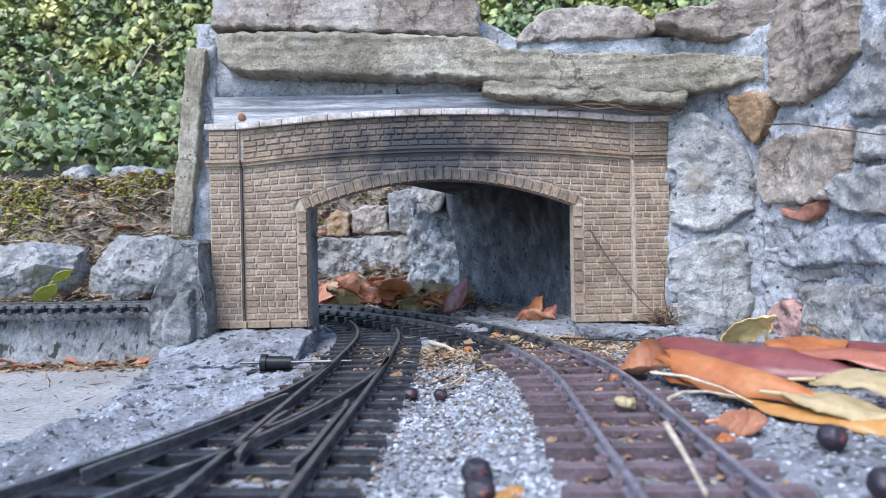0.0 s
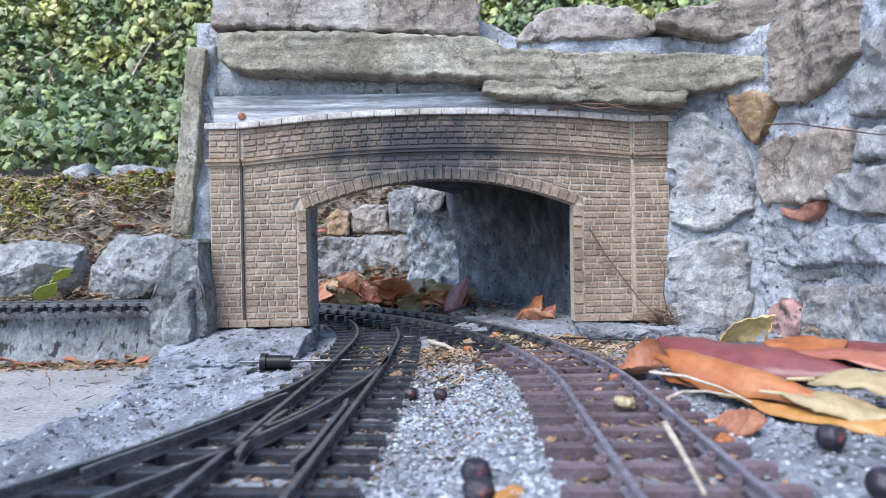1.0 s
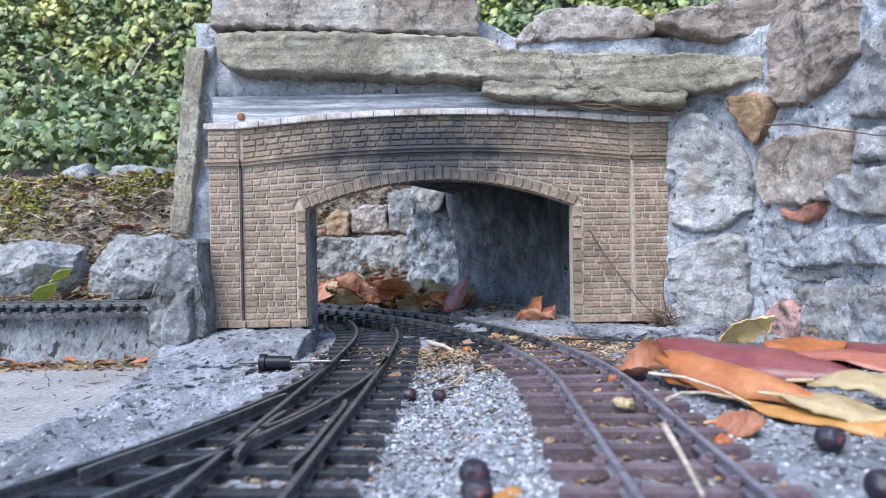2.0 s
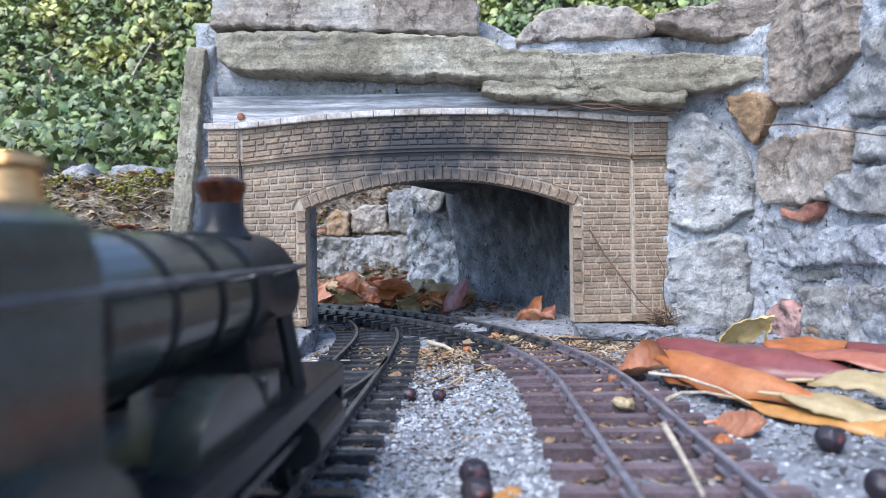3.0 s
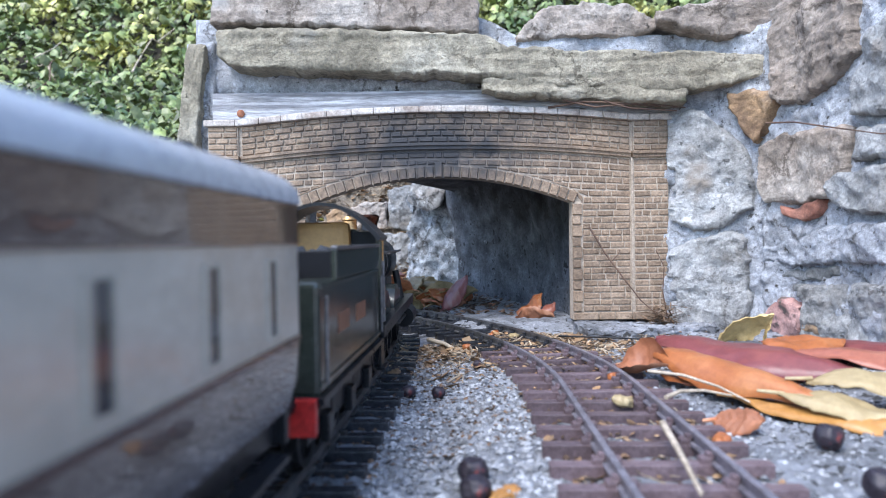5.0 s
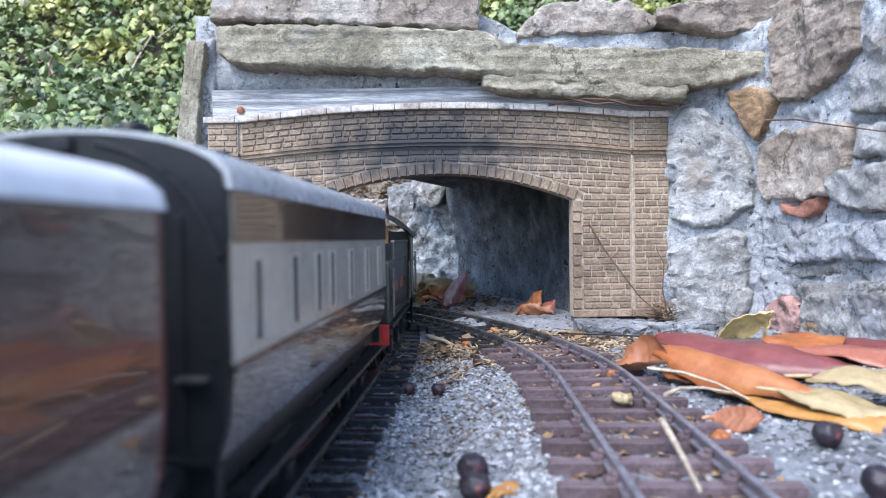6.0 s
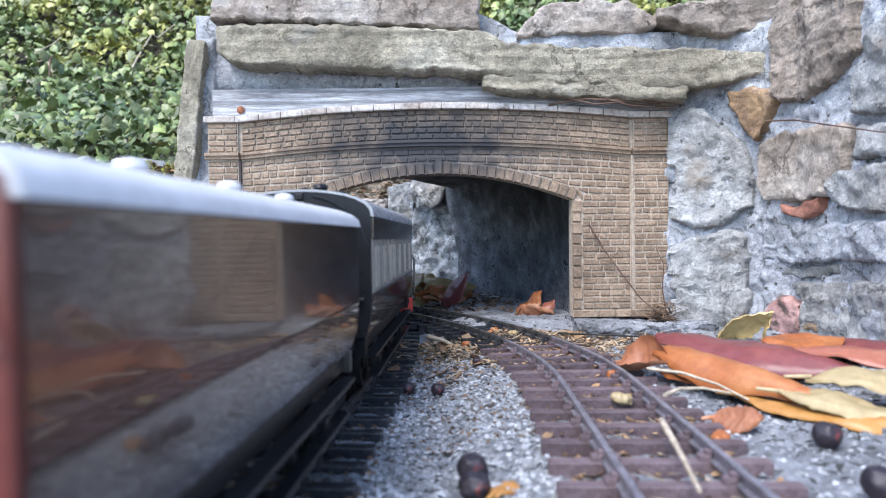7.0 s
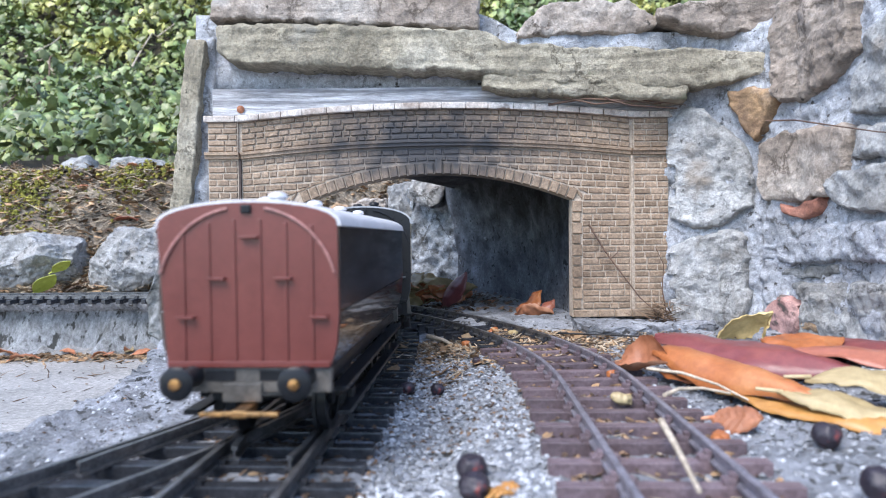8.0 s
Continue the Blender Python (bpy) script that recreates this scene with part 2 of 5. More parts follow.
COAL = material("coal", [(0.008, 0.008, 0.009), (0.03, 0.03, 0.033)], 400, 0.4, bump=0.8, depth=0.0006)


# ---- mesh helpers ----
def part(name, bm, mat, parent=None, label=""):
    me = bpy.data.meshes.new(name)
    bm.to_mesh(me)
    bm.free()
    me.materials.append(mat)
    ob = new(name, me)
    ob.parent = parent
    if label:
        ob["label"] = label
    return ob


def smooth(ob, angle=40):
    ob.data.shade_smooth()
    ob.data.set_sharp_from_angle(angle=radians(angle))
    return ob


def box(bm, x0, x1, y0, y1, z0, z1, bev=0.0):
    r = bmesh.ops.create_cube(bm, size=1)
    vs = r["verts"]
    for v in vs:
        v.co = Vector(((x0 + x1) / 2 + v.co.x * (x1 - x0), (y0 + y1) / 2 + v.co.y * (y1 - y0), (z0 + z1) / 2 + v.co.z * (z1 - z0))) * K
    if bev:
        es = list({e for v in vs for e in v.link_edges})
        bmesh.ops.bevel(bm, geom=es, offset=bev * K, segments=2, profile=0.6, affect="EDGES")
    return bm


def tube(bm, p, q, r, r2=None, n=12):
    """A rod from p to q (millimetres)."""
    p, q = Vector(p) * K, Vector(q) * K
    d = q - p
    m = Matrix.Translation((p + q) / 2) @ d.to_track_quat("Z", "Y").to_matrix().to_4x4()
    bmesh.ops.create_cone(bm, cap_ends=True, segments=n, radius1=r * K, radius2=(r if r2 is None else r2) * K, depth=d.length, matrix=m)
    return bm


def lathe(bm, rings, axis_at=(0, 0, 0), n=24, along="z"):
    """rings: (radius, height) from one end to the other."""
    loops = []
    for r, h in rings:
        loop = []
        for i in range(n):
            a = 2 * math.pi * i / n
            c = (r * math.cos(a), r * math.sin(a), h) if along == "z" else (r * math.cos(a), h, r * math.sin(a)) if along == "y" else (h, r * math.cos(a), r * math.sin(a))
            loop.append(bm.verts.new((Vector(c) + Vector(axis_at)) * K))
        loops.append(loop)
    for a, b in zip(loops, loops[1:]):
        for i in range(n):
            bm.faces.new((a[i], a[(i + 1) % n], b[(i + 1) % n], b[i]))
    bm.faces.new(loops[0])
    bm.faces.new(loops[-1])
    bmesh.ops.recalc_face_normals(bm, faces=bm.faces)
    return bm


def sweep(bm, profile, points, closed=True):
    """Profile (x, z) carried along points (x, y, z, heading); millimetres."""
    rings = []
    for x, y, z, h in points:
        c, s = math.cos(h), math.sin(h)
        rings.append([bm.verts.new(Vector((x + a * c, y - a * s, z + b)) * K) for a, b in profile])
    n = len(profile)
    for a, b in zip(rings, rings[1:]):
        for i in range(n if closed else n - 1):
            bm.faces.new((a[i], a[(i + 1) % n], b[(i + 1) % n], b[i]))
    if closed:
        bm.faces.new(rings[0])
        bm.faces.new(rings[-1])
    bmesh.ops.recalc_face_normals(bm, faces=bm.faces)
    return bm


def rock_mesh(size, seed, square=0.5, rough=0.10, sub=4, strata=0.0, facets=7):
    """A broken stone: a squared ball cut by random planes, then roughened. size in millimetres, full extents."""
    rnd = random.Random(seed)
    bm = bmesh.new()
    bmesh.ops.create_cube(bm, size=2)
    bmesh.ops.subdivide_edges(bm, edges=bm.edges, cuts={3: 10, 4: 28, 5: 46}[sub], use_grid_fill=True)
    planes = []
    for _ in range(facets):
        d = Vector((rnd.uniform(-1, 1), rnd.uniform(-1, 0.3), rnd.uniform(-1, 1))).normalized()
        planes.append((d, rnd.uniform(0.78, 1.02)))
    off = Vector((seed * 3.17, seed * 1.73, seed * 0.91))
    p = 2.2 + 14 * square ** 2
    half = Vector(size) * 0.5
    amp = rough * min(min(size[0], size[2]), 40)
    for v in bm.verts:
        d = v.co
        c = d * (max(abs(d.x), abs(d.y), abs(d.z)) / (abs(d.x) ** p + abs(d.y) ** p + abs(d.z) ** p) ** (1 / p))
        for nrm, dist in planes:
            over = c.dot(nrm) - dist
            if over > 0:
                c = c - nrm * over
        q = Vector((c.x * half.x, c.y * half.y, c.z * half.z))
        w = noise.fractal(q / 16 + off, 0.9, 2.1, 4) * amp + (noise.ridged_multi_fractal(q / 7 + off, 0.8, 2.2, 5, 1.0, 2.0) - 1.2) * 0.5 + noise.fractal(q / 2.2 + off, 0.6, 2.1, 3) * 0.4
        if strata:
            w += strata * 16 * noise.noise(Vector((q.x / 40, q.y / 20, q.z / 2.2)) + off)
        n = Vector((c.x / half.x, c.y / half.y, c.z / half.z)).normalized()
        v.co = (q + n * w) * K
    return bm


def stone(parent, at_, size, seed, mat, turn=(0, 0, 0), square=0.55, rough=0.10, sub=4, strata=0.0, facets=7, name="stone", label=""):
    ob = part(name, rock_mesh(size, seed, square, rough, sub, strata, facets), mat, parent, label)
    ob.matrix_basis = pose(at_[0] * K, at_[1] * K, at_[2] * K, *turn)
    return smooth(ob, 28)


# ---- lines of the railway ----
class Line:
    """A way on the plan: start, heading (radians from +y towards +x), then (length, radius) pieces; straight before the start."""

    def __init__(self, x, y, heading, pieces):
        self.start, self.pieces = (x, y, heading), pieces

    def at(self, s):
        x, y, h = self.start
        if s < 0:
            return x + s * math.sin(h), y + s * math.cos(h), h
        for length, radius in self.pieces:
            d = min(s, length)
            if radius:
                h2 = h + d / radius
                x += radius * (math.cos(h) - math.cos(h2))
                y += radius * (math.sin(h2) - math.sin(h))
                h = h2
            else:
                x += d * math.sin(h)
                y += d * math.cos(h)
            s -= d
            if s <= 0:
                break
        return x, y, h


MAIN = Line(-30.2, 150, radians(3.2), [(95, -1900), (137, -241), (160, -160), (400, 0)])
BRANCH = Line(-27.5, 215, radians(1.2 + 180), [(150, 235), (300, 0)])
RIGHT = Line(36.0, 120, radians(2.2), [(30, 0), (40, -200), (60, -260), (230, -280), (60, -200), (400, 0)])
RAIL_PROFILE = [(-0.55, 0), (0.55, 0), (0.55, -0.7), (0.18, -0.8), (0.18, -2.0), (0.9, -2.1), (0.9, -2.5), (-0.9, -2.5), (-0.9, -2.1), (-0.18, -2.0), (-0.18, -0.8), (-0.55, -0.7)]


def rail_bm(line, s0, s1, side, z, step=6.0, flare=None):
    bm = bmesh.new()
    n = max(2, int((s1 - s0) / step))
    pts = []
    for i in range(n + 1):
        s = s0 + (s1 - s0) * i / n
        x, y, h = line.at(s)
        o = side
        if flare and (i == 0 or i == n):
            o += flare
        pts.append((x + o * math.cos(h), y - o * math.sin(h), z, h))
    return sweep(bm, RAIL_PROFILE, pts)


def sleeper_mesh(name, length, width, height, mat):
    bm = bmesh.new()
    box(bm, -length / 2, length / 2, -width / 2, width / 2, -height, 0, 0.25)
    for o in (-8.7, 8.7):
        for k in (-1, 1):
            box(bm, o + k * 1.5 - 0.85, o + k * 1.5 + 0.85, -1.1, 1.1, -0.2, 1.0, 0.2)
            box(bm, o + k * 0.8 - 0.5, o + k * 0.8 + 0.5, -0.8, 0.8, 0.8, 1.7)
    me = bpy.data.meshes.new(name)
    bm.to_mesh(me)
    bm.free()
    me.materials.append(mat)
    return me


def track(label, line, s0, s1, z, pitch, length, width, sl_mat, rail_mat):
    thing = tagged(new("railway_track"), label, "track", "model railway tracks")
    for side in (-8.7, 8.7):
        smooth(part("rail", rail_bm(line, s0, s1, side, z), rail_mat, thing))
    me = sleeper_mesh("sleeper", length, width, 2.8, sl_mat)
    s = s0 + 3
    rnd = random.Random(5)
    while s < s1:
        x, y, h = line.at(s)
        ob = new("sleeper", me)
        ob.parent = thing
        ob.matrix_basis = pose(x * K, y * K, (z - 2.5) * K, rnd.uniform(-0.6, 0.6), 0, -math.degrees(h) + rnd.uniform(-1.2, 1.2))
        s += pitch
    return thing


# ---- ground: one sheet, finest round the tracks ----
def ease(a, b, v):
    u = min(max((v - a) / (b - a), 0), 1)
    return u * u * (3 - 2 * u)


def ground_height(x, y):
    """Trackbed, the step down to the path, the far ledge, and the bank behind (millimetres)."""
    bed = -4.9 + 3.6 * ease(-2, 12, x) + 0.5 * ease(15, 20, x) + 0.6 * ease(-54, -48, x) * ease(-11, -15, x) + 2.6 * ease(60, 95, x)
    bed += (0.6 + 2.6 * ease(-16, -4, x)) * ease(255, 275, y)
    bed -= 3.5 * ease(-48, -78, x) * ease(235, 200, y) + 0.4 * ease(17, 21, x) * ease(56, 52, x) * ease(215, 190, y)
    n1 = noise.fractal(Vector((x / 9, y / 9, 0)), 0.8, 2.1, 5)
    bed += n1 * (0.8 + 1.7 * ease(-48, -62, x) + 0.5 * ease(54, 64, x)) + 0.45 * noise.fractal(Vector((x / 2.4, y / 2.4, 8)), 0.7, 2.1, 3)
    path = -40 + 0.8 * noise.noise(Vector((x / 30, y / 30, 4)))
    ledge = -1.4 + 0.8 * n1
    edge = -108 + 4 * noise.noise(Vector((0, y / 25, 2)))
    h = path + (bed - path) * ease(edge - 3, edge + 3, x) if y < 300 else bed + (path - bed) * ease(-92, -108, x)
    h = h + (ledge - h) * ease(437 + 3 * noise.noise(Vector((x / 20, 0, 1))), 442, y)
    back = ease(480, 565, y) * 96 + ease(540, 1150, y) * 85 + ease(1000, 2300, y) * 900
    back += ease(470, 520, y) * (13 * noise.fractal(Vector((x / 34, y / 34, 3)), 0.9, 2, 5))
    return h + back


def spaced(fine0, fine1, step, lo, hi, grow=1.12):
    a = list(np.arange(fine0, fine1, step))
    d, v = step, a[-1]
    while v < hi:
        d = min(d * grow, 4000)
        v += d
        a.append(v)
    d, v = step, a[0]
    while v > lo:
        d = min(d * grow, 4000)
        v -= d
        a.insert(0, v)
    return a


def make_ground():
    xs, ys = spaced(-125, 100, 1.3, -60000, 60000, 1.06), spaced(70, 275, 1.3, -60000, 60000, 1.06)
    verts = [(x * K, y * K, ground_height(x, y) * K) for y in ys for x in xs]
    w = len(xs)
    faces = [(j * w + i, j * w + i + 1, (j + 1) * w + i + 1, (j + 1) * w + i) for j in range(len(ys) - 1) for i in range(w - 1)]
    me = bpy.data.meshes.new("ground")
    me.from_pydata(verts, [], faces)
    for m in (CONCRETE, PATHWAY, OLD_CONCRETE, SOIL, SHADED_SOIL):
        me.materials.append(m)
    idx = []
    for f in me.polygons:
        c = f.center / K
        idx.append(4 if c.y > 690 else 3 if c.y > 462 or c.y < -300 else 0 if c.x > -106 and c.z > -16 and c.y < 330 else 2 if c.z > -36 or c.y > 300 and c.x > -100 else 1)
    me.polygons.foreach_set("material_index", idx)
    me.shade_smooth()
    return tagged(new("ground", me), "rough grey concrete trackbed, path and planted bank", "ground", kind="structure")


make_ground()

# ---- tracks ----
track("brown-sleepered model railway track with tarnished rails", RIGHT, -60, 96, 3.5, 10.0, 36, 2.7, SLEEPER_BROWN, RAIL_BROWN)
track("black-sleepered model railway track curving through the tunnel", RIGHT, 96.2, 760, 3.5, 9.0, 34, 2.7, SLEEPER_BLACK, RAIL)


def make_main_track():
    thing = tagged(new("railway_track"), "black-sleepered model railway turnout with two diverging roads", "track", "model railway tracks")
    for side in (-8.7, 8.7):
        smooth(part("rail", rail_bm(MAIN, -560, 760, side, 0), RAIL, thing))
    # the branch: outer stock rail and the rail that crosses at the frog
    smooth(part("rail", rail_bm(BRANCH, 12, 420, 8.7, 0), RAIL, thing))
    smooth(part("rail", rail_bm(BRANCH, 2, 420, -8.7, 0), RAIL, thing))
    # check rails and wing rails
    smooth(part("check_rail", rail_bm(MAIN, -40, 5, 6.6, 0, flare=-0.8), RAIL, thing))
    smooth(part("check_rail", rail_bm(BRANCH, 55, 115, 6.6, 0, flare=-0.8), RAIL, thing))
    smooth(part("wing_rail", rail_bm(MAIN, -35, -5, -6.9, 0, flare=0.9), RAIL, thing))
    smooth(part("wing_rail", rail_bm(BRANCH, 58, 84, -6.9, 0, flare=0.9), RAIL, thing))
    plain = sleeper_mesh("sleeper", 36, 3.0, 2.8, SLEEPER_BLACK)
    rnd = random.Random(8)
    s = -350.0
    while s < 760:
        x, y, h = MAIN.at(s)
        if 84 < y < 225:
            u = 215 - y
            left = BRANCH.at(max(u, 0) * 1.03)[0] - 17 if u > 0 else x - 18
            right = x + 18.5
            bm = box(bmesh.new(), left - x, right - x, -1.5, 1.5, -2.8, 0, 0.25)
            for o in (-8.7, 8.7):
                for k in (-1, 1):
                    box(bm, o + k * 1.3 - 0.6, o + k * 1.3 + 0.6, -0.9, 0.9, -0.2, 0.9)
            ob = part("sleeper", bm, SLEEPER_BLACK, thing)
        else:
            ob = new("sleeper", plain)
            ob.parent = thing
        ob.matrix_basis = pose(x * K, y * K, -2.5 * K, 0, 0, -math.degrees(h) + rnd.uniform(-0.8, 0.8))
        s += 9.8
    s = 138.0
    while s < 420:
        x, y, h = BRANCH.at(s)
        ob = new("sleeper", plain)
        ob.parent = thing
        ob.matrix_basis = pose(x * K, y * K, -2.6 * K, 0, 0, -math.degrees(h))
        s += 9.8
    return thing


make_main_track()

# ---- portal ----
PX, PY = -1.0, 262.0   # centre line and face of the portal
HALF, OPEN, BASE, SPRING, CROWN = 94.5, 55.0, 4.3, 53.0, 64.0


def camber(x):
    return 4.6 * (1 - min(abs(x) / 80, 1) ** 2)


def intrados(x):
    return SPRING + (CROWN - SPRING) * (1 - (x / OPEN) ** 2) if abs(x) < OPEN else SPRING


def block(bm, pts, y0, proud, inset=0.3):
    """One moulded block: outline pts (x, z) anticlockwise from the front, standing proud of y0 towards the viewer."""
    cx, cz = sum(p[0] for p in pts) / len(pts), sum(p[1] for p in pts) / len(pts)
    back, front = [], []
    for x, z in pts:
        back.append(bm.verts.new(Vector((x, y0, z)) * K))
        dx, dz = cx - x, cz - z
        front.append(bm.verts.new(Vector((x + math.copysign(min(inset, abs(dx)), dx), y0 - proud, z + math.copysign(min(inset, abs(dz)), dz))) * K))
    bm.faces.new(front)
    n = len(pts)
    for i in range(n):
        bm.faces.new((back[i], back[(i + 1) % n], front[(i + 1) % n], front[i]))


def make_portal():
    thing = tagged(new("bridge_portal"), "moulded tan stone model tunnel portal with soot-stained arch", "tunnel portal")
    # backing panel, in vertical slices so that the opening goes through it
    bm = bmesh.new()
    n = 40

    def slab(x0, x1, za0, za1, zb0, zb1, y0, y1):
        vs = [bm.verts.new(Vector((PX + x, y, z)) * K) for y in (y0, y1) for x, z in ((x0, za0), (x1, za1), (x1, zb1), (x0, zb0))]
        for f in ((0, 1, 2, 3), (7, 6, 5, 4), (0, 4, 5, 1), (1, 5, 6, 2), (2, 6, 7, 3), (3, 7, 4, 0)):
            bm.faces.new([vs[i] for i in f])

    slab(-HALF, -OPEN, BASE, BASE, 86 + camber(-HALF), 86 + camber(-OPEN), PY, PY + 7)
    slab(OPEN, HALF, BASE, BASE, 86 + camber(OPEN), 86 + camber(HALF), PY, PY + 7)
    for i in range(n):
        a, b = -OPEN + 2 * OPEN * i / n, -OPEN + 2 * OPEN * (i + 1) / n
        slab(a, b, intrados(a), intrados(b), 86 + camber(a), 86 + camber(b), PY, PY + 7)
    slab(-HALF, -82.2, BASE, BASE, 86, 86, PY - 1.05, PY)
    slab(80.2, HALF, BASE, BASE, 86, 86, PY - 1.05, PY)
    bmesh.ops.remove_doubles(bm, verts=bm.verts, dist=1e-6)
    part("panel", bm, JOINT, thing, "pale mortar-coloured backing panel")
    rnd = random.Random(3)
    rest = bmesh.new()
    singles = 0
    course = 2.62

    def row(z_lo, z_hi, warp, x_from, x_to, y0, single):
        nonlocal singles
        x = x_from
        while x < x_to - 0.6:
            w = rnd.choice((3.4, 4.4, 5.2, 6.0, 7.0))
            x2 = min(x + w, x_to)
            if x_to - x2 < 1.6:
                x2 = x_to
            g = 0.22
            j = lambda: rnd.uniform(-0.1, 0.1)
            ext = lambda q: SPRING + (CROWN - SPRING) * (1 - (q / OPEN) ** 2) + 5.3 if abs(q) < OPEN + 4.4 else -99.0
            corners = [(x, z_lo + warp(x)), (x2, z_lo + warp(x2)), (x2, z_hi + warp(x2)), (x, z_hi + warp(x))]
            if z_hi > SPRING + 0.5:
                corners = [(a, max(b, ext(a))) for a, b in corners]
            if corners[3][1] - corners[0][1] < 0.7 and corners[2][1] - corners[1][1] < 0.7 or abs((x + x2) / 2) < OPEN + 3 and z_hi <= SPRING + 0.5:
                x = x2
                continue
            if corners[3][1] - corners[0][1] < 0.7:
                corners[3] = (x, corners[0][1] + 0.7)
            if corners[2][1] - corners[1][1] < 0.7:
                corners[2] = (x2, corners[1][1] + 0.7)
            pts = [(a + g * sa + j(), b + g * sb + j()) for (a, b), (sa, sb) in zip(((PX + c[0], c[1]) for c in corners), ((1, 1), (-1, 1), (-1, -1), (1, -1)))]
            if single and singles < 290:
                b = bmesh.new()
                block(b, pts, y0, rnd.uniform(0.3, 0.55))
                part("block", b, BRICK, thing)
                singles += 1
            else:
                block(rest, pts, y0, rnd.uniform(0.3, 0.55))
            x = x2

    z = BASE + 3.2
    flat = lambda x: 0.0
    while z < 70.5:
        lift = min(max((z - 48) / 22, 0), 1)
        warp = lambda x, k=lift: camber(x) * k
        lim = OPEN + 4.2 if z + course <= SPRING + 0.5 else 0.0
        z2 = min(z + course, 70.9)
        low = z < 48
        if lim > 1:
            row(z, z2, warp, -81, -lim, PY, low)
            row(z, z2, warp, lim, 79, PY, low)
        else:
            row(z, z2, warp, -81, 79, PY, False)
        row(z, z2, flat, -HALF, -82.3, PY - 1.0, low)
        row(z, z2, flat, 80.3, HALF, PY - 1.0, low)
        z = z2
    z = 73.8
    for i in range(5):
        row(z + i * 2.45, z + (i + 1) * 2.45, camber, -81, 79, PY - 0.3, False)
        row(z + i * 2.45, z + (i + 1) * 2.45, flat, -HALF, -82.3, PY - 1.2, False)
        row(z + i * 2.45, z + (i + 1) * 2.45, flat, 80.3, HALF, PY - 1.2, False)
    for x, mat in ((-81.65, GROOVE), (79.65, JOINT)):
        part("joint_strip", box(bmesh.new(), PX + x - 0.45, PX + x + 0.45, PY - 1.3, PY - 0.02, BASE, 71, 0.1), mat, thing)
    # footing course and quoins beside the opening
    for a, b in ((-HALF, -OPEN), (OPEN, HALF)):
        x = a
        while x < b - 1:
            x2 = min(x + rnd.uniform(6, 11), b)
            if b - x2 < 3:
                x2 = b
            block(rest, [(PX + x + 0.2, BASE), (PX + x2 - 0.2, BASE), (PX + x2 - 0.2, BASE + 3.0), (PX + x + 0.2, BASE + 3.0)], PY - 1.2, 0.8)
            x = x2
    z, k = BASE + 3.2, 0
    while z < SPRING - 1:
        h = 5.0 if k % 2 else 4.0
        h = min(h, SPRING - z)
        w = 4.0 if k % 2 else 3.4
        for sgn in (-1, 1):
            pts = [(PX + sgn * OPEN, z + 0.2), (PX + sgn * (OPEN + w), z + 0.2), (PX + sgn * (OPEN + w), z + h - 0.2), (PX + sgn * OPEN, z + h - 0.2)]
            b = bmesh.new()
            block(b, pts if sgn > 0 else pts[::-1], PY, 1.0)
            part("quoin", b, BRICK, thing)
        z, k = z + h, k + 1
    b = part("blockwork", rest, BRICK, thing, "courses of small moulded tan blocks")
    b["kind"] = "stuff"
    # arch stones
    nv = 31
    for i in range(nv):
        a, c = -OPEN - 1 + (2 * OPEN + 2) * i / nv, -OPEN - 1 + (2 * OPEN + 2) * (i + 1) / nv
        b = bmesh.new()
        pts = []
        for x, up in ((a + 0.25, 0), (c - 0.25, 0), (c - 0.25, 1), (a + 0.25, 1)):
            slope = -2 * (CROWN - SPRING) * x / OPEN ** 2
            nrm = Vector((-slope, 1)).normalized()
            hgt = (6.4 if i == nv // 2 else 4.6) * up
            zz = SPRING + (CROWN - SPRING) * (1 - (x / OPEN) ** 2)
            pts.append((PX + x + nrm.x * hgt, zz + nrm.y * hgt))
        block(b, pts, PY, 1.3 if i == nv // 2 else 0.9)
        part("arch_stone", b, BRICK, thing)
    # string course: two steps that follow the camber
    for z0, z1, proud in ((71.0, 72.4, 1.6), (72.4, 73.6, 2.4)):
        for x0, x1, extra in ((-81, 79, 0.0), (-HALF - 1, -81.6, 1.0), (79.6, HALF + 1, 1.0)):
            b = bmesh.new()
            m = 24 if extra == 0 else 1
            for i in range(m):
                a, c = x0 + (x1 - x0) * i / m, x0 + (x1 - x0) * (i + 1) / m
                ca, cc = (camber(a), camber(c)) if extra == 0 else (0, 0)
                y0, y1 = PY - proud - extra, PY
                vs = [b.verts.new(Vector((PX + x, y, zz)) * K) for y in (y0, y1) for x, zz in ((a, z0 + ca), (c, z0 + cc), (c, z1 + cc), (a, z1 + ca))]
                for f in ((0, 1, 2, 3), (7, 6, 5, 4), (0, 4, 5, 1), (1, 5, 6, 2), (2, 6, 7, 3), (3, 7, 4, 0)):
                    b.faces.new([vs[q] for q in f])
            bmesh.ops.remove_doubles(b, verts=b.verts, dist=1e-6)
            part("string_course", b, BRICK, thing)
    # coping stones
    x = -HALF - 1.5
    while x < HALF + 1:
        x2 = min(x + (13 if x < -90 else rnd.uniform(8.5, 10.5)), HALF + 1.5)
        b = bmesh.new()
        box(b, PX + x + 0.06, PX + x2 - 0.06, PY - 2.6, PY + 7.5, 0, 2.6, 0.5)
        for v in b.verts:
            v.co.z += (86.0 + camber(v.co.x / K - PX)) * K
        part("coping_stone", b, CAPSTONE, thing)
        x = x2
    return thing


make_portal()


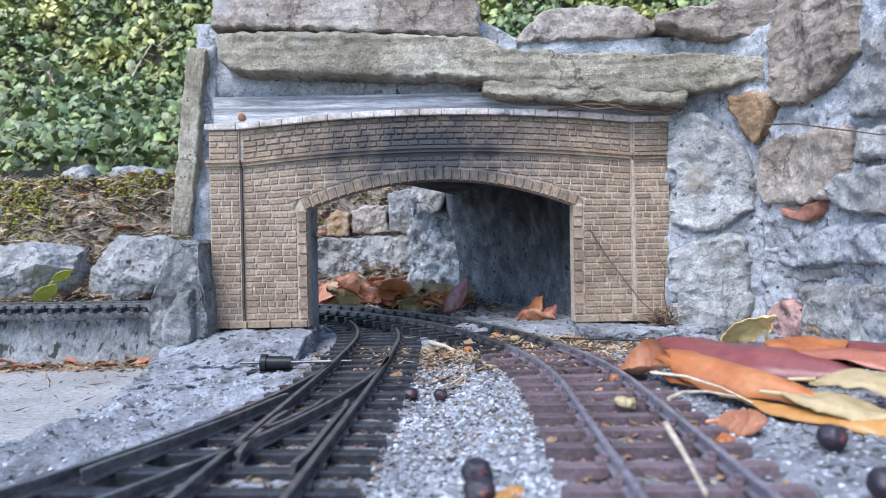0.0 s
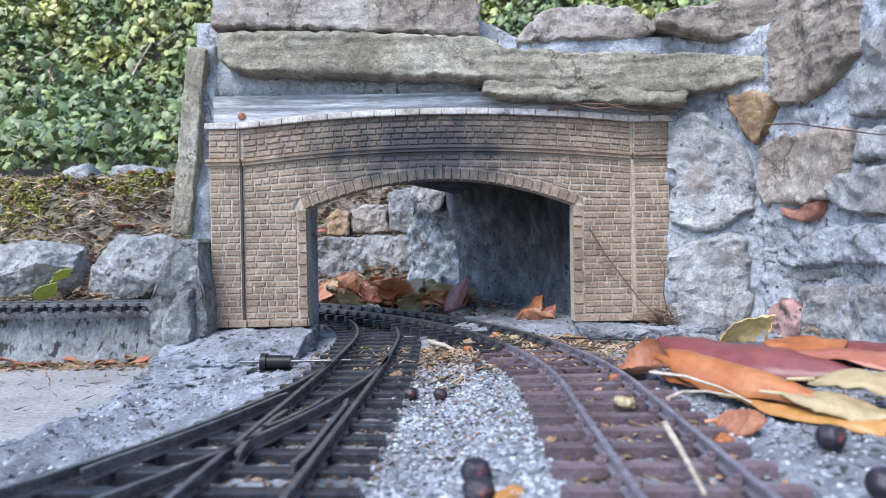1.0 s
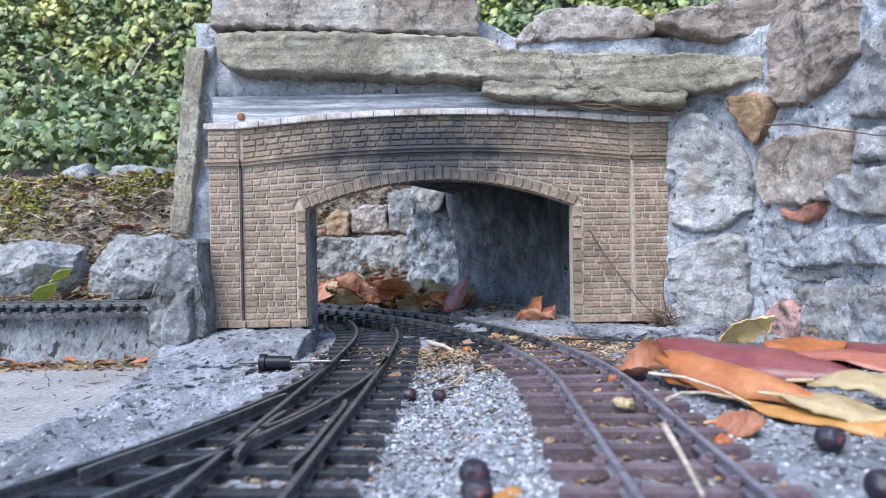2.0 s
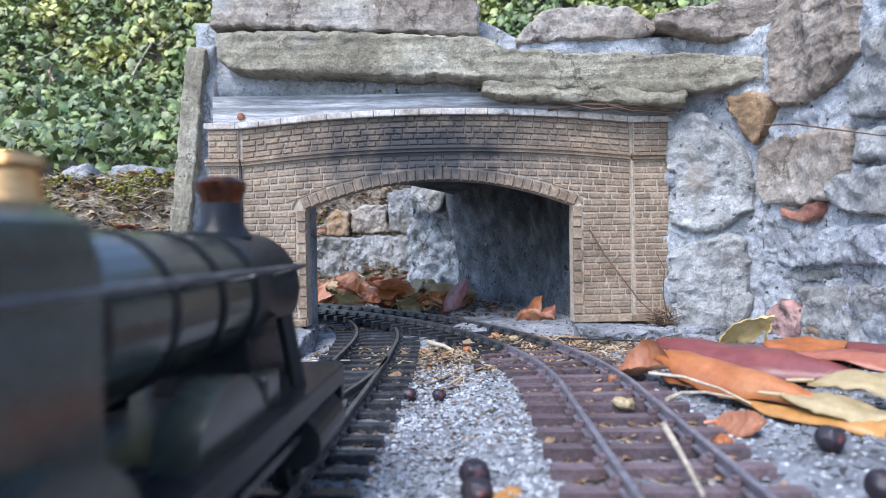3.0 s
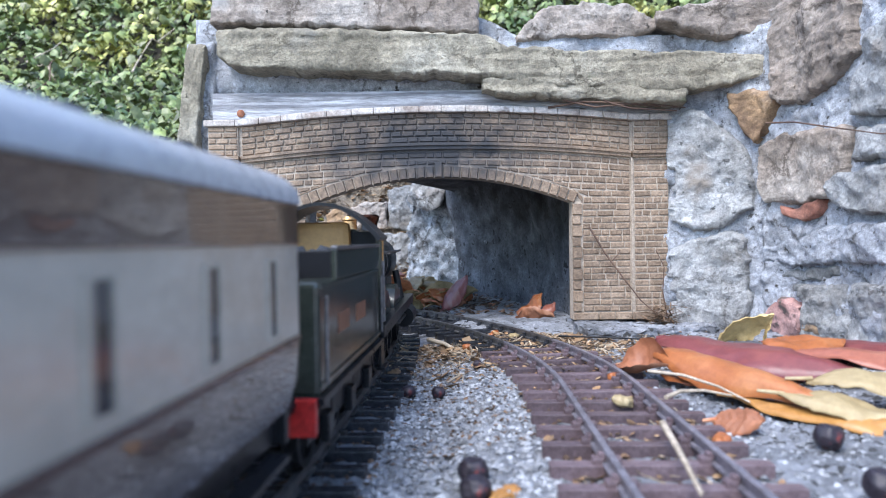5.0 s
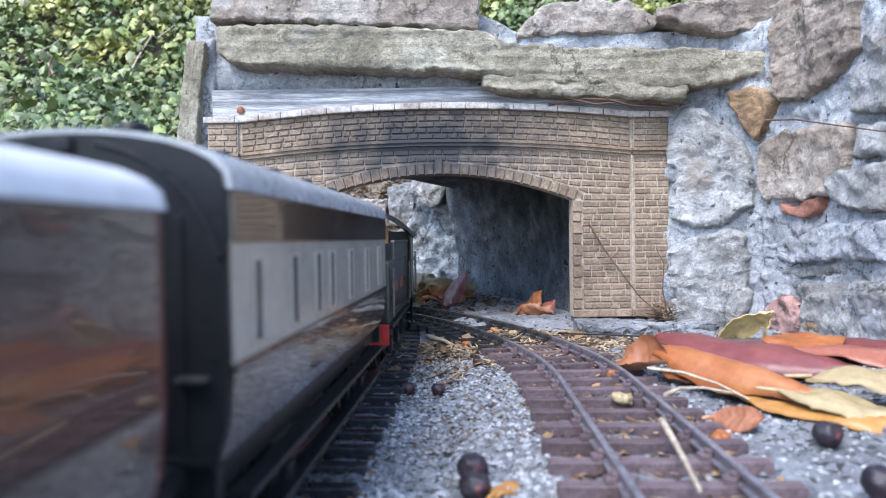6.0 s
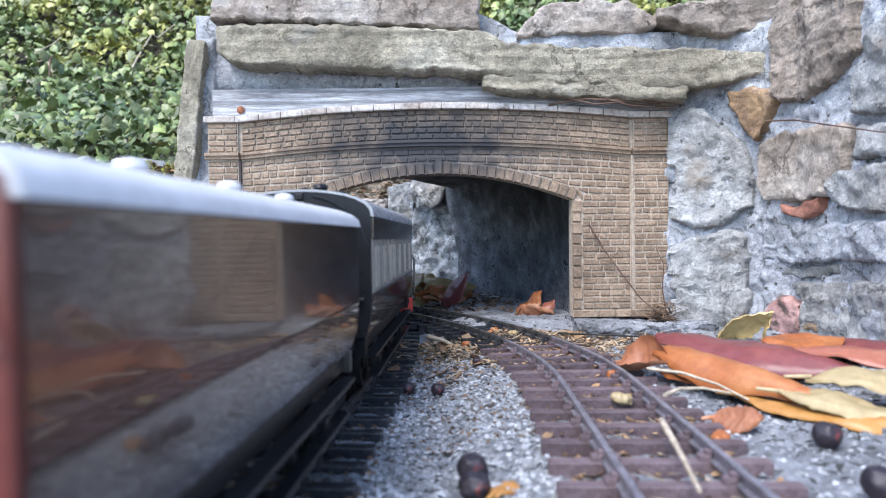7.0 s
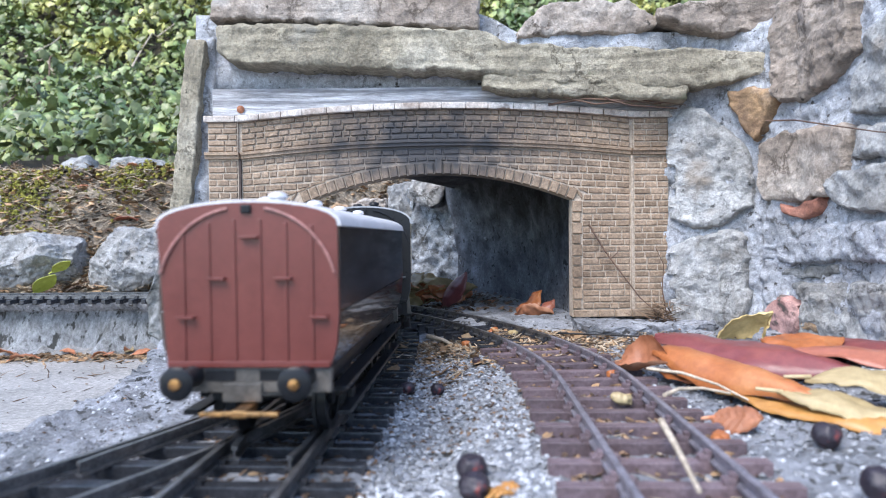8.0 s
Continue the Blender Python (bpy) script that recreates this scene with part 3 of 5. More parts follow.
# ---- mortared stone wall round the portal ----
def sheet(name, f, nu, nv, mat, parent, thick=6.0, label=""):
    """A rough closed skin: f(u, v) gives a point in millimetres and its outward way."""
    bm = bmesh.new()
    front, back = [], []
    for j in range(nv + 1):
        for i in range(nu + 1):
            p, d = f(i / nu, j / nv)
            front.append(bm.verts.new(Vector(p) * K))
            back.append(bm.verts.new((Vector(p) - Vector(d) * thick) * K))
    w = nu + 1
    for j in range(nv):
        for i in range(nu):
            a = j * w + i
            q = (a, a + 1, a + 1 + w, a + w)
            bm.faces.new([front[k] for k in q])
            bm.faces.new([back[k] for k in q[::-1]])
    rim = [i for i in range(w)] + [j * w + nu for j in range(1, nv + 1)] + [nv * w + i for i in range(nu - 1, -1, -1)] + [j * w for j in range(nv - 1, 0, -1)]
    for a, b in zip(rim, rim[1:] + rim[:1]):
        bm.faces.new((front[a], back[a], back[b], front[b]))
    bmesh.ops.recalc_face_normals(bm, faces=bm.faces)
    ob = part(name, bm, mat, parent, label)
    ob.data.shade_smooth()
    return ob


def lumps(x, y, z, amp=1.6, size=14.0):
    return amp * noise.fractal(Vector((x / size, y / size, z / size)), 0.8, 2.1, 5)


WALL = tagged(new("wall_north"), "mortared rubble wall of sandstone and grey stones round a model tunnel", "wall", kind="structure")


def right_face(u, v):
    """The mortar face that runs from the portal towards the viewer."""
    plan = [(92, 266), (96, 260), (112, 253), (124, 241), (130, 224), (132, 202), (133, 172), (141, 100), (152, 0), (162, -120)]
    k = u * (len(plan) - 1)
    i = min(int(k), len(plan) - 2)
    a, b = Vector(plan[i]), Vector(plan[i + 1])
    p = a.lerp(b, k - i)
    d = (b - a).normalized()
    out = Vector((d.y, -d.x)) * (1 if d.y < 0 else -1)
    out = Vector((-abs(out.x), -abs(out.y)))
    z = -4 + 122 * v
    w = lumps(p.x, p.y, z, 2.4, 18) + 1.3 * noise.fractal(Vector((p.x / 4, p.y / 4, z / 4)), 0.9, 2.1, 4) + 2.6 - 1.0 * v
    return (p.x + out.x * w, p.y + out.y * w, z), (out.x, out.y, 0)


sheet("mortar", right_face, 260, 110, MORTAR, WALL, 60)


def upper_face(u, v):
    """Mortar behind the slabs over the portal."""
    x = -102 + 246 * u
    z = 84 + (48 - 12 * ease(14, 34, x)) * v
    return (x, 268.5 - 1.5 * ease(100, 104, z) + lumps(x, 0, z, 1.4, 12) - 9 * ease(15, 30, x) * ease(106, 114, z), z), (0, -1, 0)


sheet("mortar", upper_face, 120, 30, MORTAR, WALL, 22)


def left_face(u, v):
    x = -106 + 12 * u
    z = 0 + 122 * v
    return (x, 266 + lumps(x, 5, z, 2.5, 12), z), (0, -1, 0)


sheet("mortar", left_face, 10, 70, MORTAR, WALL, 22)

def plan_at(plan, s):
    """Place and outward way at the distance s along a wall's plan, given as corners."""
    for i, ((xa, ya), (xb, yb)) in enumerate(zip(plan, plan[1:])):
        d = math.hypot(xb - xa, yb - ya)
        if s <= d or i == len(plan) - 2:
            return xa + (xb - xa) * s / d, ya + (yb - ya) * s / d, Vector(((yb - ya) / d, -(xb - xa) / d, 0))
        s -= d


def between(line, s):
    for (a, za), (b, zb) in zip(line, line[1:]):
        if s <= b:
            return za + (zb - za) * min(max((s - a) / (b - a), 0), 1)
    return line[-1][1]


def laid_stone(parent, plan, low, top, proud, seed, mat, depth=12.0, rough=1.0, strata=0.0, edge=2.0, name="stone", label=""):
    """A broken stone bedded in a wall: its lower and upper edges (distance along the plan, height), its face standing proud of the plan."""
    s0, s1 = low[0][0], low[-1][0]
    high = max(z for _, z in top) - min(z for _, z in low)
    nu, nv = max(14, int((s1 - s0) / 0.75)), max(12, int(high / 0.75))
    off = Vector((seed * 3.17, seed * 1.73, seed * 0.91))
    bm = bmesh.new()
    front, back = [], []
    for j in range(nv + 1):
        for i in range(nu + 1):
            u, v = i / nu, j / nv
            s = s0 + (s1 - s0) * u
            za, zb = between(low, s), between(top, s)
            z = za + (zb - za) * v
            near = min(u * (s1 - s0), (1 - u) * (s1 - s0), v * (zb - za) * 1.0, (1 - v) * (zb - za))
            q = Vector((s, 0, z))
            loose = max(0, 1 - near / 6)
            s += loose * 1.3 * noise.fractal(q / 5 + off, 0.9, 2.1, 3)
            z += loose * 1.1 * noise.fractal(q / 5 - off, 0.9, 2.1, 3)
            k = max(0.0, 1 - near / edge)
            w = proud - edge * (1 - math.sqrt(max(0.0, 1 - k * k)))
            w += rough * (1.9 * noise.noise(q / 17 + off) + 1.0 * noise.fractal(q / 6 + off, 0.9, 2.1, 4) + 0.55 * (noise.ridged_multi_fractal(q / 8 + off, 0.8, 2.2, 5, 1.0, 2.0) - 1.2))
            w += rough * 0.9 * abs(noise.noise(Vector((s / 13 + z / 21, 2, z / 13 - s / 30)) + off)) * 2
            if strata:
                w += strata * noise.noise(Vector((q.x / 38, 0, q.z / 2.4)) + off)
            x, y, out = plan_at(plan, s)
            p = Vector((x, y, z))
            front.append(bm.verts.new((p + out * w) * K))
            back.append(bm.verts.new((p - out * depth) * K))
    c = nu + 1
    for j in range(nv):
        for i in range(nu):
            a = j * c + i
            q = (a, a + 1, a + 1 + c, a + c)
            bm.faces.new([front[k] for k in q])
            bm.faces.new([back[k] for k in q[::-1]])
    rim = list(range(c)) + [j * c + nu for j in range(1, nv + 1)] + [nv * c + i for i in range(nu - 1, -1, -1)] + [j * c for j in range(nv - 1, 0, -1)]
    for a, b in zip(rim, rim[1:] + rim[:1]):
        bm.faces.new((front[a], back[a], back[b], front[b]))
    bmesh.ops.recalc_face_normals(bm, faces=bm.faces)
    return smooth(part(name, bm, mat, parent, label), 26)


# stones of the face over the portal: distances run along x from -200
OVER = [(-200, 260), (200, 260)]
QUARTZ = material("pink_quartz", [(0.30, 0.16, 0.14), (0.42, 0.27, 0.25)], 60, 0.8, spots=[((0.10, 0.08, 0.07), 160, 0.60)])
SHARD = material("terracotta_shard", [(0.27, 0.11, 0.075), (0.36, 0.17, 0.12)], 80, 0.7)
laid_stone(WALL, OVER, [(108, 126.5), (137, 125.6), (182, 122.9), (216, 121)], [(108, 147), (218, 145)], 5, 11, PINKSTONE, 25, 0.45, 0.4, 1.6)
FRONT = [(-200, 260), (60, 260), (136, 244)]   # the long slab swings forward towards its thin end
laid_stone(WALL, FRONT, [(110.5, 114), (116, 110), (123, 108), (205, 104.4), (232, 101), (290, 95.5), (312, 95.5), (329, 98.5)],
           [(110.5, 123), (119, 124.6), (169, 123.3), (218, 120.3), (225, 116), (273, 112.5), (329, 107.2)], 6, 12, SANDSTONE, 25, 0.42, 0.7, 1.6)
laid_stone(WALL, FRONT, [(218, 98.5), (226, 95.6), (250, 94.4), (272, 92.8), (298, 90.5)], [(218, 103.5), (232, 104), (272, 101), (298, 98)], 5.6, 13, SANDSTONE, 25, 0.5, 0.7, 1.6)
laid_stone(WALL, OVER, [(231, 117.8), (253, 119), (278, 119), (288, 122)], [(231, 120.5), (242, 131.8), (260, 133.7), (276, 132.5), (288, 125)], 4, 14, PINKSTONE, 24, 0.9, 0.7)
laid_stone(WALL, FRONT, [(287.3, 124), (296, 119.5), (314, 115), (337, 115.6)], [(287.3, 126.7), (308, 130.2), (335, 129.3), (337, 122)], 5, 15, PINKSTONE, 24, 0.7, 0.5)
# stones of the face that turns towards the viewer
TURN = [(92, 266), (96, 260), (112, 253), (124, 241), (130, 224), (132, 202), (133, 172), (141, 100)]
laid_stone(WALL, TURN, [(7, 44.3), (14.3, 39.5), (27, 42), (37.8, 48.7)], [(7, 84), (10.9, 89.7), (18.3, 87.3), (29.9, 77), (37.8, 67)], 4.8, 17, GREYSTONE, 12, 1.1)
laid_stone(WALL, TURN, [(29.2, 88.2), (34.2, 78.6), (39.2, 72.9), (45.7, 80), (49.6, 85.6)], [(29.2, 93.3), (38.6, 93), (49.6, 90.8)], 6.3, 18, OCHRESTONE, 12, 0.9)
laid_stone(WALL, TURN, [(47, 90.4), (52.8, 84.9), (62.8, 83.8), (79, 88.4), (87, 95)], [(47, 120.7), (53.6, 123), (61, 126), (87, 126)], 5.3, 16, PINKSTONE, 14, 1.2, 0.6)
laid_stone(WALL, TURN, [(40.4, 57.2), (44.6, 50.1), (62, 48.9), (75.7, 49.9), (84, 56.8)], [(40.4, 71), (52.6, 74.7), (68.3, 74.3), (81, 73), (84, 70)], 5.3, 20, PINKSTONE, 12, 0.7)
laid_stone(WALL, TURN, [(75.2, 50), (80.7, 45.9), (89.4, 44.4), (102, 43.5)], [(75.2, 54), (80.9, 57.5), (91, 58), (102, 58)], 6.3, 21, GREYSTONE, 12, 1.0)
laid_stone(WALL, TURN, [(6.7, 2), (17.9, 0), (30.7, 1), (36, 8)], [(6.7, 33.8), (16.4, 37.8), (29.2, 39.8), (36, 37)], 5.3, 19, GREYSTONE, 12, 1.1)
laid_stone(WALL, TURN, [(60, -1), (77, 0), (104, 0)], [(60, 20), (77, 22), (104, 24)], 3.3, 22, GREYSTONE, 12, 1.4)
laid_stone(WALL, TURN, [(41.5, 28), (49, 27), (77, 28.5), (102, 29)], [(41.5, 33.4), (56.5, 36.5), (73, 41), (102, 41.8)], 4.3, 27, MORTAR, 12, 1.2)
laid_stone(WALL, TURN, [(44.9, 4), (49.8, 0.5), (58.6, 1), (61.4, 6)], [(44.9, 11), (51.3, 15.4), (58.4, 13.7), (61.4, 10.6)], 5.3, 23, QUARTZ, 10, 0.9)
laid_stone(WALL, TURN, [(50.5, 46), (56.7, 42.8), (64.7, 42.9), (69.2, 46.5)], [(50.5, 48.8), (57.9, 47.6), (64.8, 49.3), (69.2, 49.6)], 4.3, 29, SHARD, 8, 0.5, 0.0, 1.2)
laid_stone(WALL, TURN, [(85.3, 76), (94, 73.6), (112, 70)], [(85.3, 86), (94, 99), (112, 104)], 4.3, 26, GREYSTONE, 12, 1.0)
laid_stone(WALL, TURN, [(88.6, 60), (112, 59)], [(88.6, 70.5), (112, 68)], 5.3, 30, GREYSTONE, 12, 1.0)
# next two: dark stones in place of the shade inside mortar crevices
laid_stone(WALL, TURN, [(49.6, 22.6), (61, 21.6), (76.6, 24)], [(49.6, 25.2), (61, 26.2), (76.6, 27.6)], 2.4, 31, DARKSTONE, 8, 0.5, 0.0, 1.2)
laid_stone(WALL, TURN, [(56, 18), (62, 17.4)], [(56, 20.6), (62, 20.8)], 4.3, 32, DARKSTONE, 8, 0.5, 0.0, 1.2)
laid_stone(WALL, TURN, [(62, 4), (70, 3.6)], [(62, 10.5), (70, 9.6)], 4.8, 33, OCHRESTONE, 8, 0.7, 0.0, 1.5)
# upright slab and boulder at the outer edge of the portal
stone(WALL, (-104.3, 271, 82), (8, 20, 78), 24, SANDSTONE, (0, 6.3, 0), 0.97, 0.03, 5, 0.0, 0)
EDGE = [(-200, 254), (-60, 254)]
laid_stone(WALL, EDGE, [(83, 1), (92, -4), (100, -1.5), (107, 2)], [(83, 12), (87, 24), (94, 41), (103, 42), (107, 8)], 5, 25, DARKSTONE, 18, 1.3)
laid_stone(WALL, EDGE, [(90, 0), (96, -3), (102, 2)], [(90, 8), (96, 19), (102, 22)], 9, 28, DARKSTONE, 18, 1.0)


# ---- the inside of the tunnel ----
def bore_wall(u, v):
    plan = [(57, 268), (60, 300), (48, 350), (26, 400), (10, 430), (12, 450)]
    k = u * (len(plan) - 1)
    i = min(int(k), len(plan) - 2)
    a, b = Vector(plan[i]), Vector(plan[i + 1])
    p = a.lerp(b, k - i)
    d = (b - a).normalized()
    out = Vector((-d.y, d.x))
    z = -6 + 92 * v
    w = lumps(p.x, p.y, z, 2.2, 18) + 12 * v ** 3 + 5 * max(0, 0.25 - v)
    return (p.x + out.x * w, p.y + out.y * w, z), (out.x, out.y, 0)


BORE = tagged(new("wall_tunnel"), "rough grey mortar lining of a short curved tunnel", "wall", kind="structure")
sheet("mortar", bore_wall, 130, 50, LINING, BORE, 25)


def bore_end(u, v):
    """The broken end of the lining, open to the sky."""
    plan = [(14, 426), (6, 438), (-8, 449), (-24, 458), (-28, 474), (-24, 500)]
    k = u * (len(plan) - 1)
    i = min(int(k), len(plan) - 2)
    a, b = Vector(plan[i]), Vector(plan[i + 1])
    p = a.lerp(b, k - i)
    d = (b - a).normalized()
    z = -6 + (80 + 5 * noise.noise(Vector((u * 4, 0, 3)))) * v
    w = lumps(p.x, p.y, z, 5.5, 11) - 6 * v
    return (p.x - d.y * w, p.y + d.x * w, z), (-d.y, d.x, 0)


sheet("mortar", bore_end, 90, 60, BROKEN, BORE, 22)
# the roof slab takes the lining's painted shade too
bm = bmesh.new()
plan = [(-105, 269.5), (-108, 320), (-60, 372), (6, 418), (40, 470), (150, 470), (150, 269.5)]
lo = [bm.verts.new(Vector((x, y, 83 - 15 * ease(-60, 30, x))) * K) for x, y in plan]
hi = [bm.verts.new(Vector((x, y, 104)) * K) for x, y in plan]
bm.faces.new(lo[::-1])
bm.faces.new(hi)
for i in range(len(plan)):
    j = (i + 1) % len(plan)
    bm.faces.new((lo[i], lo[j], hi[j], hi[i]))
bmesh.ops.recalc_face_normals(bm, faces=bm.faces)
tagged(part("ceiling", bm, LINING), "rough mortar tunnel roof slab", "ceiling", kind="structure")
pier = part("pier", box(bmesh.new(), -104, -57.5, 269.5, 292, -5, 82.5, 1.5), MORTAR, WALL)
stone(BORE, (-10, 446, 71), (26, 20, 22), 51, GREYSTONE, (0, 20, 0), 0.5, 0.10, 4)
# plinths under the portal
def plinth(x0, x1, y0, y1, z0, z1, seed, fall=0.0):
    bm = box(bmesh.new(), x0, x1, y0, y1, z0, z1)
    bmesh.ops.subdivide_edges(bm, edges=bm.edges, cuts=44, use_grid_fill=True)
    for v in bm.verts:
        c = v.co / K
        v.co.z -= fall * K * ease(258, y0, c.y) * (c.z - z0) / (z1 - z0)
        v.co += Vector((lumps(c.x + seed, c.y, c.z, 1.6, 10), lumps(c.x, c.y + seed, c.z, 2.2, 10), lumps(c.x, c.y, c.z + seed, 1.2, 8))) * K + Vector((0, 1, 1)) * 0.7 * K * noise.fractal(c / 2.2, 0.7, 2.1, 3)
    ob = part("plinth", bm, CONCRETE, WALL)
    ob.data.shade_smooth()


plinth(-107, -54, 226, 276, -14, 3.2, 7, 6.0)
plinth(54, 104, 236, 276, -8, 3.6, 17)
plinth(-107, -62, 216, 246, -20, -6.5, 27)
plinth(-106, -50, 208, 240, -20, -7.6, 37)
# weathered board between portal and slabs
tagged(part("timber_board", box(bmesh.new(), -94, 92, 262.3, 265.6, 89, 100, 0.4), WEATHERED), "weathered grey timber board above the model portal", "board")


# ---- rocks and bank behind ----
BANKWALL = tagged(new("wall_far"), "row of rough grey rocks along the far ledge", "wall", kind="structure")
rnd = random.Random(21)
def far_mortar(u, v):
    x = -135 + 175 * u
    z = -6 + 66 * v
    return (x, 516 + lumps(x, 3, z, 7, 24) + 14 * v, z), (0, -1, 0)


sheet("mortar", far_mortar, 90, 40, OLD_CONCRETE, BANKWALL, 20)


def ledge_rim(u, v):
    """Rough cast rim along the far ledge."""
    x = -520 + 412 * u
    a = v * math.pi * 0.9
    r = 5.5 + lumps(x, 9, v * 12, 2.2, 12)
    return (x, 441 - r * math.sin(a), -6 + r * math.cos(a) * 0.9), (0, -math.sin(a), math.cos(a))


sheet("rim", ledge_rim, 240, 10, CONCRETE, BANKWALL, 2.5)
stone(BANKWALL, (-237, 486, 24), (64, 40, 46), 31, FARSTONE, (0, 2, 0), 0.55, 0.10, 5, 0.0, 11)
stone(BANKWALL, (-322, 490, 22), (78, 44, 42), 32, FARSTONE, (0, -2, 0), 0.6, 0.10, 5, 0.0, 11)
stone(BANKWALL, (-420, 500, 22), (80, 44, 44), 33, FARSTONE, (0, 0, 0), 0.5, 0.10, 4)
stone(BANKWALL, (-165, 500, 24), (66, 44, 54), 34, FARSTONE, (0, 0, 0), 0.5, 0.10, 4, 0.0, 11)
stone(BANKWALL, (2, 530, 34), (46, 50, 74), 37, FARSTONE, (0, 5, 0), 0.6, 0.09, 4, 0.0, 11)
BACK = [(-200, 508), (100, 508)]
laid_stone(BANKWALL, BACK, [(90, -4), (112, -4), (133, -4)], [(90, 42), (112, 45), (133, 43)], 5, 35, FARSTONE, 20, 1.6)
laid_stone(BANKWALL, BACK, [(130, -4), (150, -4), (161, -4)], [(130, 42), (140, 46), (161, 44)], 6, 36, FARSTONE, 20, 1.4)
laid_stone(BANKWALL, BACK, [(158, -4), (184, -4)], [(158, 44), (172, 45), (184, 40)], 6, 34, FARSTONE, 20, 1.5)
laid_stone(BANKWALL, BACK, [(126, 48), (140, 47), (155, 48)], [(126, 66), (140, 71), (155, 70)], -8, 38, PINKSTONE, 20, 1.1)
laid_stone(BANKWALL, BACK, [(156, 50), (170, 46), (185, 48)], [(156, 80), (170, 84), (185, 82)], -8, 39, FARSTONE, 20, 1.1)
laid_stone(BANKWALL, BACK, [(106, 46), (116, 45), (124, 46)], [(106, 60), (114, 68), (124, 64)], -6, 40, OCHRESTONE, 20, 1.1)
stone(BANKWALL, (-285, 598, ground_height(-285, 598) + 6), (44, 34, 26), 41, FARSTONE, (0, 0, 0), 0.5, 0.10, 4)


def make_ivy():
    verts, faces = [], []
    rnd = random.Random(4)
    for _ in range(82000):
        x = rnd.uniform(-1750, 1500)
        y = 700 + 1600 * rnd.random() ** 0.8
        z = ground_height(x, y) + 75 * rnd.random() ** 0.7 + 70 * noise.noise(Vector((x / 120, y / 120, 7)))
        s = (5.5 + 10.5 * rnd.random() ** 1.6) * (0.45 + 0.55 * y / 1700)
        m = Matrix.Translation((x, y, z)) @ Euler((radians(rnd.gauss(45, 32)), radians(rnd.gauss(0, 32)), radians(rnd.uniform(-90, 90)))).to_matrix().to_4x4()
        base = len(verts)
        for a, r in ((-90, 0.55), (-40, 0.95), (10, 0.62), (45, 0.95), (90, 1.3), (135, 0.95), (170, 0.62), (220, 0.95)):
            p = m @ Vector((s * r * math.cos(radians(a)), s * r * math.sin(radians(a)), -0.12 * s * r))
            verts.append(p * K)
        verts.append(m @ Vector((0, 0, 0.06 * s)) * K)
        for i in range(8):
            faces.append((base + i, base + (i + 1) % 8, base + 8))
    me = bpy.data.meshes.new("ivy")
    me.from_pydata(verts, [], faces)
    me.materials.append(IVY)
    return tagged(new("ivy", me), "dense green ivy covering the bank", "ivy", kind="stuff")


make_ivy()

# ---- leaves, berries and litter ----
LEAF_ORANGE = material("orange_leaf", [(0.22, 0.065, 0.022), (0.35, 0.12, 0.04), (0.43, 0.19, 0.075)], 40, 0.38, bump=0.25, depth=0.0004, fine=8, grain=0.3)
LEAF_AMBER = material("amber_leaf", [(0.34, 0.15, 0.035), (0.47, 0.25, 0.075)], 40, 0.4, bump=0.25, depth=0.0004, fine=8, grain=0.3)
LEAF_RED = material("red_brown_leaf", [(0.22, 0.07, 0.045), (0.31, 0.11, 0.07), (0.38, 0.17, 0.11)], 40, 0.42, bump=0.25, depth=0.0004, fine=8, grain=0.35)
LEAF_MAROON = material("maroon_leaf", [(0.115, 0.028, 0.03), (0.17, 0.045, 0.045), (0.23, 0.07, 0.055)], 40, 0.36, bump=0.25, depth=0.0004, fine=8, grain=0.3)
LEAF_CREAM = material("cream_leaf", [(0.26, 0.19, 0.09), (0.36, 0.28, 0.15), (0.45, 0.38, 0.23)], 40, 0.5, bump=0.25, depth=0.0004, fine=8, grain=0.3)
LEAF_BROWN = material("brown_leaf", [(0.24, 0.085, 0.04), (0.46, 0.19, 0.095), (0.64, 0.38, 0.25)], 40, 0.5, bump=0.3, depth=0.0005, fine=8, obj=0.35, grain=0.3)
LEAF_PALE = material("pale_leaf", [(0.42, 0.28, 0.10), (0.60, 0.45, 0.20), (0.70, 0.58, 0.34)], 40, 0.5, bump=0.25, depth=0.0004, fine=8, grain=0.3)
LEAF_LIME = material("lime_leaf", [(0.36, 0.40, 0.05), (0.48, 0.50, 0.10)], 40, 0.5, bump=0.2, depth=0.0004, grain=0.3)
BERRY_BLACK = material("black_berry", [(0.012, 0.010, 0.016), (0.035, 0.025, 0.035)], 300, 0.45, bump=0.3, depth=0.0003, spots=[((0.16, 0.03, 0.025), 180, 0.62)])
STRAW = material("dry_straw", [(0.32, 0.26, 0.19), (0.50, 0.43, 0.34)], 100, 0.7, bump=0.3, depth=0.0003)
BARK = material("dry_twig", [(0.07, 0.04, 0.03), (0.15, 0.09, 0.06)], 100, 0.8, bump=0.4, depth=0.0004)
LITTER = material("litter", [(0.12, 0.07, 0.035), (0.27, 0.165, 0.085), (0.42, 0.30, 0.18)], 60, 0.8, bump=0.3, depth=0.0004, island=0.5)
STRAW_BITS = material("straw_bits", [(0.22, 0.17, 0.115), (0.42, 0.35, 0.26)], 60, 0.8, bump=0.2, depth=0.0004, island=0.5)
CHIP = material("stone_chip", [(0.19, 0.198, 0.21), (0.37, 0.385, 0.41)], 90, 0.85, bump=0.5, depth=0.0004, island=0.5)
MOSS = material("moss", [(0.10, 0.11, 0.02), (0.20, 0.19, 0.03), (0.30, 0.25, 0.05)], 80, 0.9, bump=0.5, depth=0.001, island=0.35)


